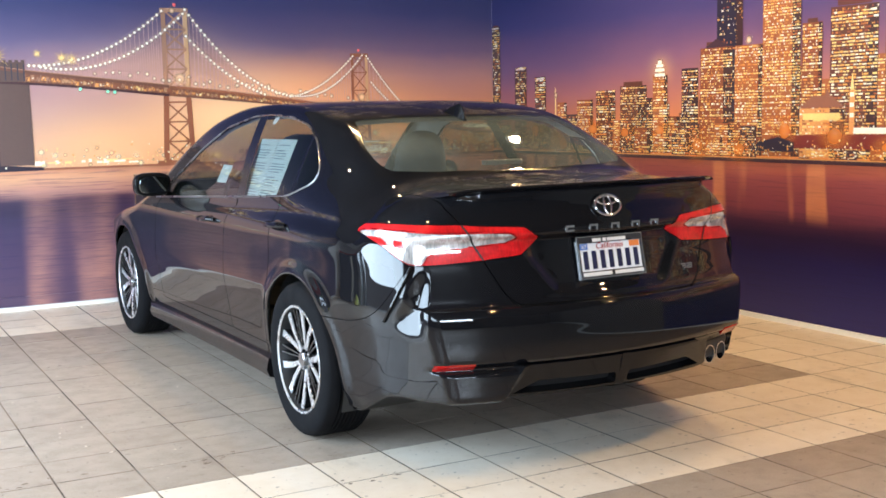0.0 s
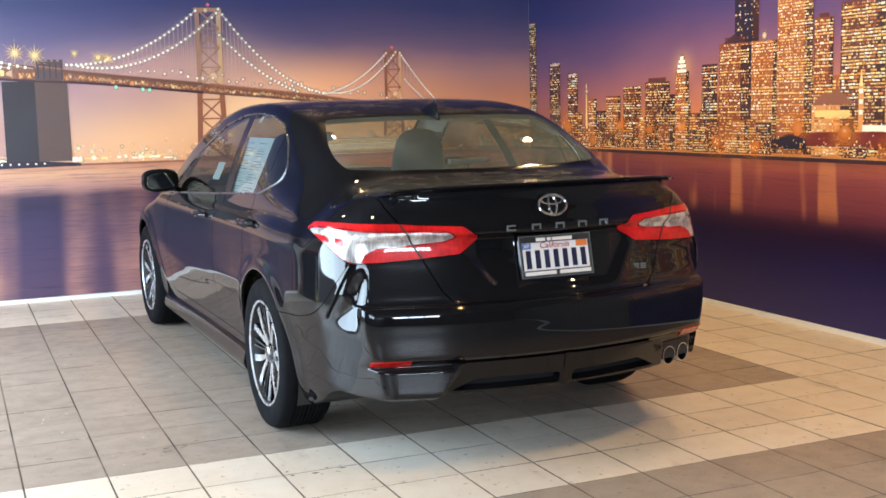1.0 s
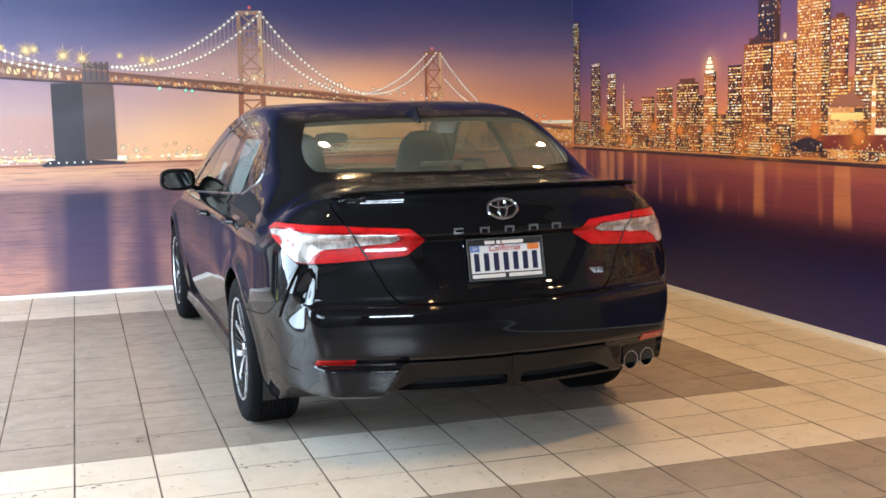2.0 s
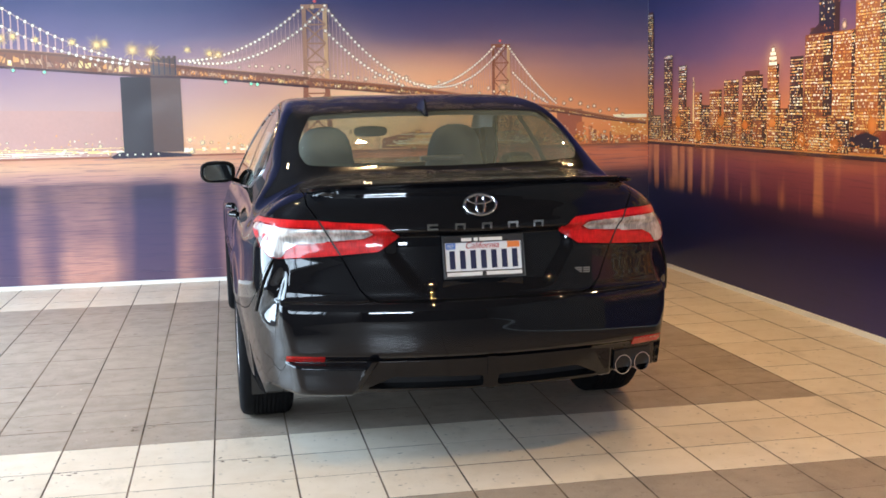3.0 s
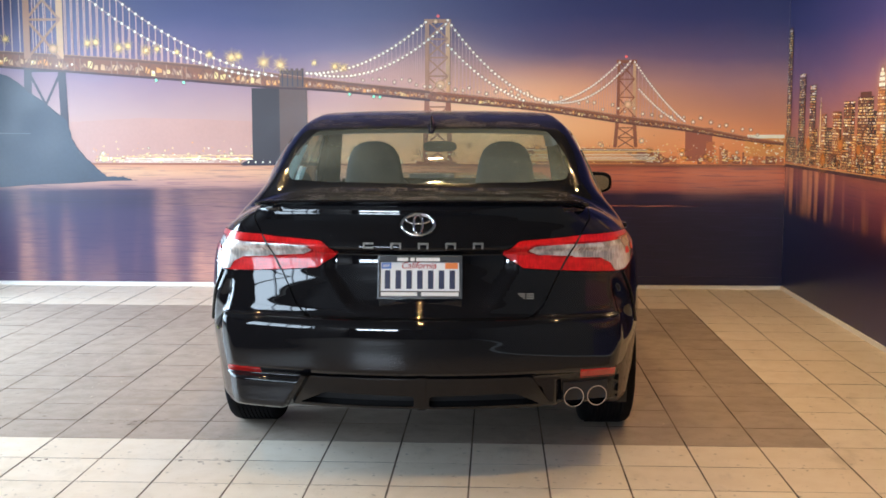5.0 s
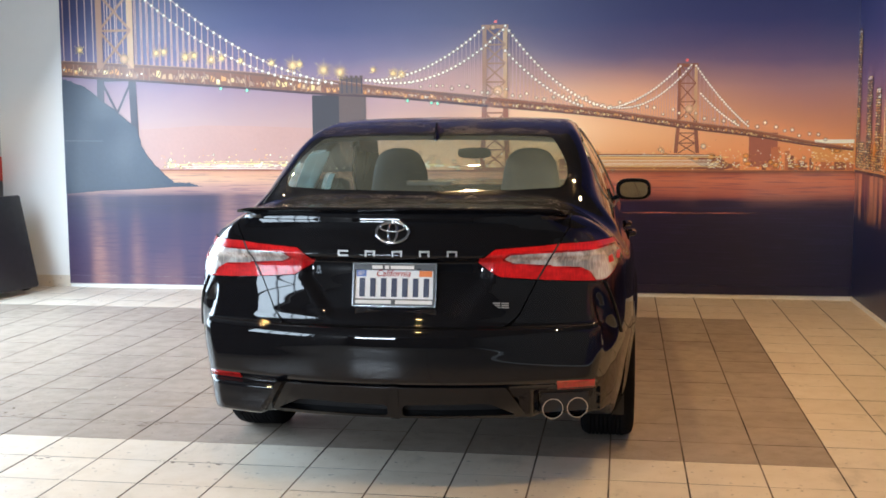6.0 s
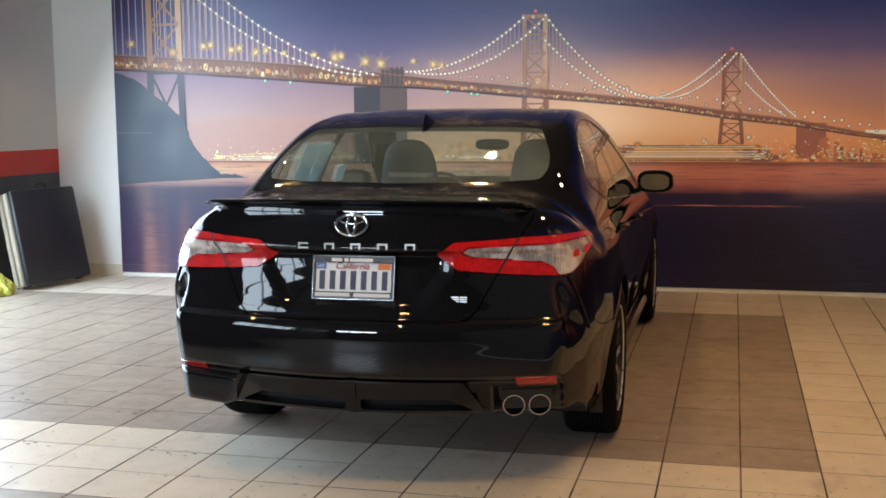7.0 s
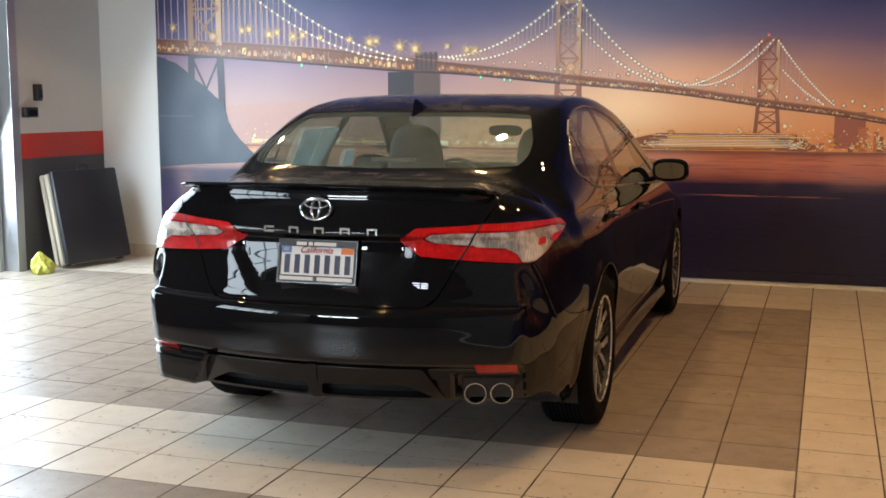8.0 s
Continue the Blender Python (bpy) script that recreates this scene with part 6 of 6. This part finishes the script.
def downlight(x, y):
    body = lathe([(0.05, -0.004), (0.07, -0.004), (0.075, 0.0), (0.075, 0.004), (0.05, 0.03)], 32, "z")
    ob = tagged(part("downlight", body, M_WHITE, smooth=True), "round white recessed ceiling downlight", "ceiling light", "ceiling downlights")
    ob.location = (x, y, CEIL - 0.003)
    glow = Nodes("lamp_glow")
    glow.set(Emission_Color=(1.0, 0.80, 0.55, 1), Emission_Strength=40.0)
    part("lens", lathe([(0.001, 0.0), (0.05, 0.0), (0.051, 0.004)], 32, "z"), glow.mat, ob, "glowing lens")
    return ob


first = downlight(2.86, 6.1)
SPOTS = [(0.7, 6.4), (4.9, 6.3), (4.9, 4.4), (4.9, 2.4), (2.86, 1.9), (0.7, 3.4)]
for x, y in SPOTS:
    copy_thing(first, pose(x, y, CEIL - 0.003))
for x, y in [(2.86, 6.1)] + SPOTS:
    lamp("downlight_beam", "SPOT", pose(x, y, CEIL - 0.03), 92 if x > 2 else 64, (1.0, 0.64, 0.27), radius=0.04).data.spot_size = radians(130)

# ---- by the opening: folded table, bag, wall boxes ----
M_VINYL = plain("black_vinyl", (0.02, 0.022, 0.028, 1), 0.45, grain=140, vary=0.2, bump=0.2)
M_BEIGE = plain("beige_board", lin(188, 178, 160), 0.6, grain=60, vary=0.06)
M_YELLOW = plain("yellow_plastic_film", lin(196, 200, 92), 0.4, grain=30, vary=0.12)


def folded_table():
    """Two padded leaves folded together, leaning on the wall, with a strap handle on the top edge."""
    table = tagged(new("folded_table"), "folded padded black table leaning against the charcoal wall", "folding table")
    # local x along the wall, y away from it, z up the leaf
    for y0, mat, name in ((0.0, M_BEIGE, "rear_leaf"), (0.062, M_BEIGE, "middle_leaf"), (0.122, M_VINYL, "front_leaf")):
        bm = bmesh.new()
        box(bm, -.36, .36, y0, y0 + (0.056 if y0 > 0.1 else 0.048), 0.0, 0.80 - (0.012 if y0 < 0.1 else 0), 0.02)
        part(name, bm, mat, table, smooth=True)
    part("handle", tube([(-.06, .15, .795), (-.055, .15, .825), (-.03, .15, .84), (.03, .15, .84), (.055, .15, .825), (.06, .15, .795)], .008, 8), M_VINYL, table, "black strap handle", smooth=True)
    for x in (-.3, .3):
        part("foot", boxes((x - .02, x + .02, .05, .11, -.012, .004), bevel=.004), M_PLASTIC, table)
    return table


table = folded_table()
table.matrix_basis = pose(-1.350, 8.04, 0.012, 0, 0, -101.5) @ pose(0, 0, 0, 12)
bag = bmesh.new()
bmesh.ops.create_icosphere(bag, subdivisions=3, radius=0.10)
for v in bag.verts:
    k = 1 + 0.55 * noise.noise(v.co * 11) + 0.30 * noise.noise(v.co * 27)
    thin = 1 - 0.45 * max(0, v.co.z) / 0.10
    v.co = Vector((v.co.x * 0.75 * k * thin, v.co.y * 1.05 * k * thin, max(-0.055, v.co.z * 1.05 * k)))
ob = tagged(part("plastic_bag", bag, M_YELLOW), "crumpled yellow plastic bag on the floor", "bag")
ob.location = (WEST + 0.24, 7.44, 0.058)
for name, y, z, w, h, label in (("wall_phone", 7.76, 1.485, .07, .14, "small black intercom on the grey wall"), ("switch_box", 7.65, 1.32, .16, .085, "black switch box on the grey wall")):
    ob = tagged(part(name, boxes((0, .05, -w / 2, w / 2, -h / 2, h / 2), bevel=.008), M_PLASTIC, smooth=True), label, "wall box")
    ob.location = (WEST, y, z)
    part("cover", boxes((.05, .058, -w * .35, w * .35, -h * .35, h * .2), bevel=.002), M_GLOSS, ob)


# ---- floor tiles, each laid in its row ----
def tile_mesh(name, mat):
    a, b, c = TILE_X / 2 - 0.0030, TILE_Y / 2 - 0.0015, 0.0005
    v = [(-a, -b, -0.012), (a, -b, -0.012), (a, b, -0.012), (-a, b, -0.012), (-a, -b, -c), (a, -b, -c), (a, b, -c), (-a, b, -c),
         (-a + c, -b + c, 0), (a - c, -b + c, 0), (a - c, b - c, 0), (-a + c, b - c, 0)]
    f = [(8, 9, 10, 11)] + [(i, (i + 1) % 4, 4 + (i + 1) % 4, 4 + i) for i in range(4)] + [(4 + i, 4 + (i + 1) % 4, 8 + (i + 1) % 4, 8 + i) for i in range(4)]
    me = mesh_of(name, v, f, mat, smooth=False)
    me.materials.append(M_GROUT)
    me.polygons.foreach_set("material_index", [0] + [1] * 8)
    return me


TILE_MESH = {True: tile_mesh("tile_dark", M_DARK_TILE), False: tile_mesh("tile_light", M_LIGHT_TILE)}


def dark_tile(cx, cy):
    return (cx < GRID_X and GRID_Y < cy < GRID_Y + 12 * TILE_Y) or cy < GRID_Y - 3 * TILE_Y


rng = random.Random(5)
rest = {True: ([], []), False: ([], [])}
for i in range(-24, 5):
    for j in range(-40, 17):
        cx, cy = GRID_X + (i + 0.5) * TILE_X, GRID_Y + (j + 0.5) * TILE_Y
        if not (WEST - 0.15 < cx < EAST + 0.12 and SOUTH < cy < NORTH + 0.1):
            continue
        kind = dark_tile(cx, cy)
        z = rng.uniform(-0.0006, 0.0006)
        if 0.6 < cx < EAST and 2.6 < cy < 8.2 and not (2.3 < cx < 3.6 and cy > 4.7):
            ob = new("tile", TILE_MESH[kind])
            ob.parent = floor
            ob.location = (cx, cy, z)
            ob.rotation_euler = (rng.uniform(-0.001, 0.001), rng.uniform(-0.001, 0.001), 0)
        else:
            me, (vv, ff) = TILE_MESH[kind], rest[kind]
            k = len(vv)
            vv += [(v.co.x + cx, v.co.y + cy, v.co.z + z) for v in me.vertices]
            ff += [tuple(q + k for q in p.vertices) for p in me.polygons]
for kind, (vv, ff) in rest.items():
    ob = part("tiles_dark" if kind else "tiles_light", (vv, ff), M_DARK_TILE if kind else M_LIGHT_TILE, floor)
    ob.data.materials.append(M_GROUT)
    ob.data.polygons.foreach_set("material_index", [int(k % 9 > 0) for k in range(len(ob.data.polygons))])
    tagged(ob, "taupe floor tiles" if kind else "cream floor tiles", kind="stuff")

# ---- dark scuffs on the tiles ----
rng = random.Random(41)
pieces = []
for cx, cy, n in ((.62, 4.55, 16), (.95, 4.45, 12), (1.65, 4.35, 10), (1.25, 3.75, 9), (2.0, 3.8, 8), (.35, 5.6, 6), (1.5, 6.6, 5), (4.3, 5.2, 5)):
    turn = rng.uniform(-.3, .3)
    for _ in range(n):
        a, r = rng.gauss(0, .11), rng.uniform(.003, .011)
        x, y = cx + a, cy + .25 * a * turn + rng.gauss(0, .025)
        rim = [(x + r * rng.uniform(.5, 1.6) * math.cos(2 * math.pi * k / 7), y + r * .55 * rng.uniform(.5, 1.5) * math.sin(2 * math.pi * k / 7), 0.0011) for k in range(7)]
        pieces.append((rim + [(p[0], p[1], 0.0004) for p in rim], [tuple(range(7))] + [(k, 7 + k, 7 + (k + 1) % 7, (k + 1) % 7) for k in range(7)]))
tagged(part("floor_scuffs", join(*pieces), plain("dark_scuff", lin(104, 88, 74), 0.7, grain=160, vary=0.3)), "dark dried scuff marks trodden onto the tiles", "scuffs", kind="stuff")

# ---- crumbs and flakes trodden onto the tiles ----
rng = random.Random(23)
pieces = []
for k in range(90):
    if k < 45:
        cx, cy = rng.gauss(1.1, .55), rng.gauss(4.9, .8)
    else:
        cx, cy = rng.uniform(-.8, 4.6), rng.uniform(3.4, 6.5)
    if 2.0 < cx < 3.95 and cy > 3.4:
        continue
    r, n = rng.uniform(.002, .0065), 5
    low = [(cx + r * rng.uniform(.6, 1.3) * math.cos(2 * math.pi * i / n), cy + r * rng.uniform(.6, 1.3) * math.sin(2 * math.pi * i / n), 0.0008) for i in range(n)]
    pieces.append((low + [(cx, cy, 0.0008 + r * .6)], [tuple(range(n - 1, -1, -1))] + [(i, (i + 1) % n, n) for i in range(n)]))
tagged(part("floor_crumbs", join(*pieces), plain("pale_crumb", lin(214, 204, 190), 0.8, grain=200)), "pale crumbs and flakes scattered on the tiles", "crumbs", kind="stuff")
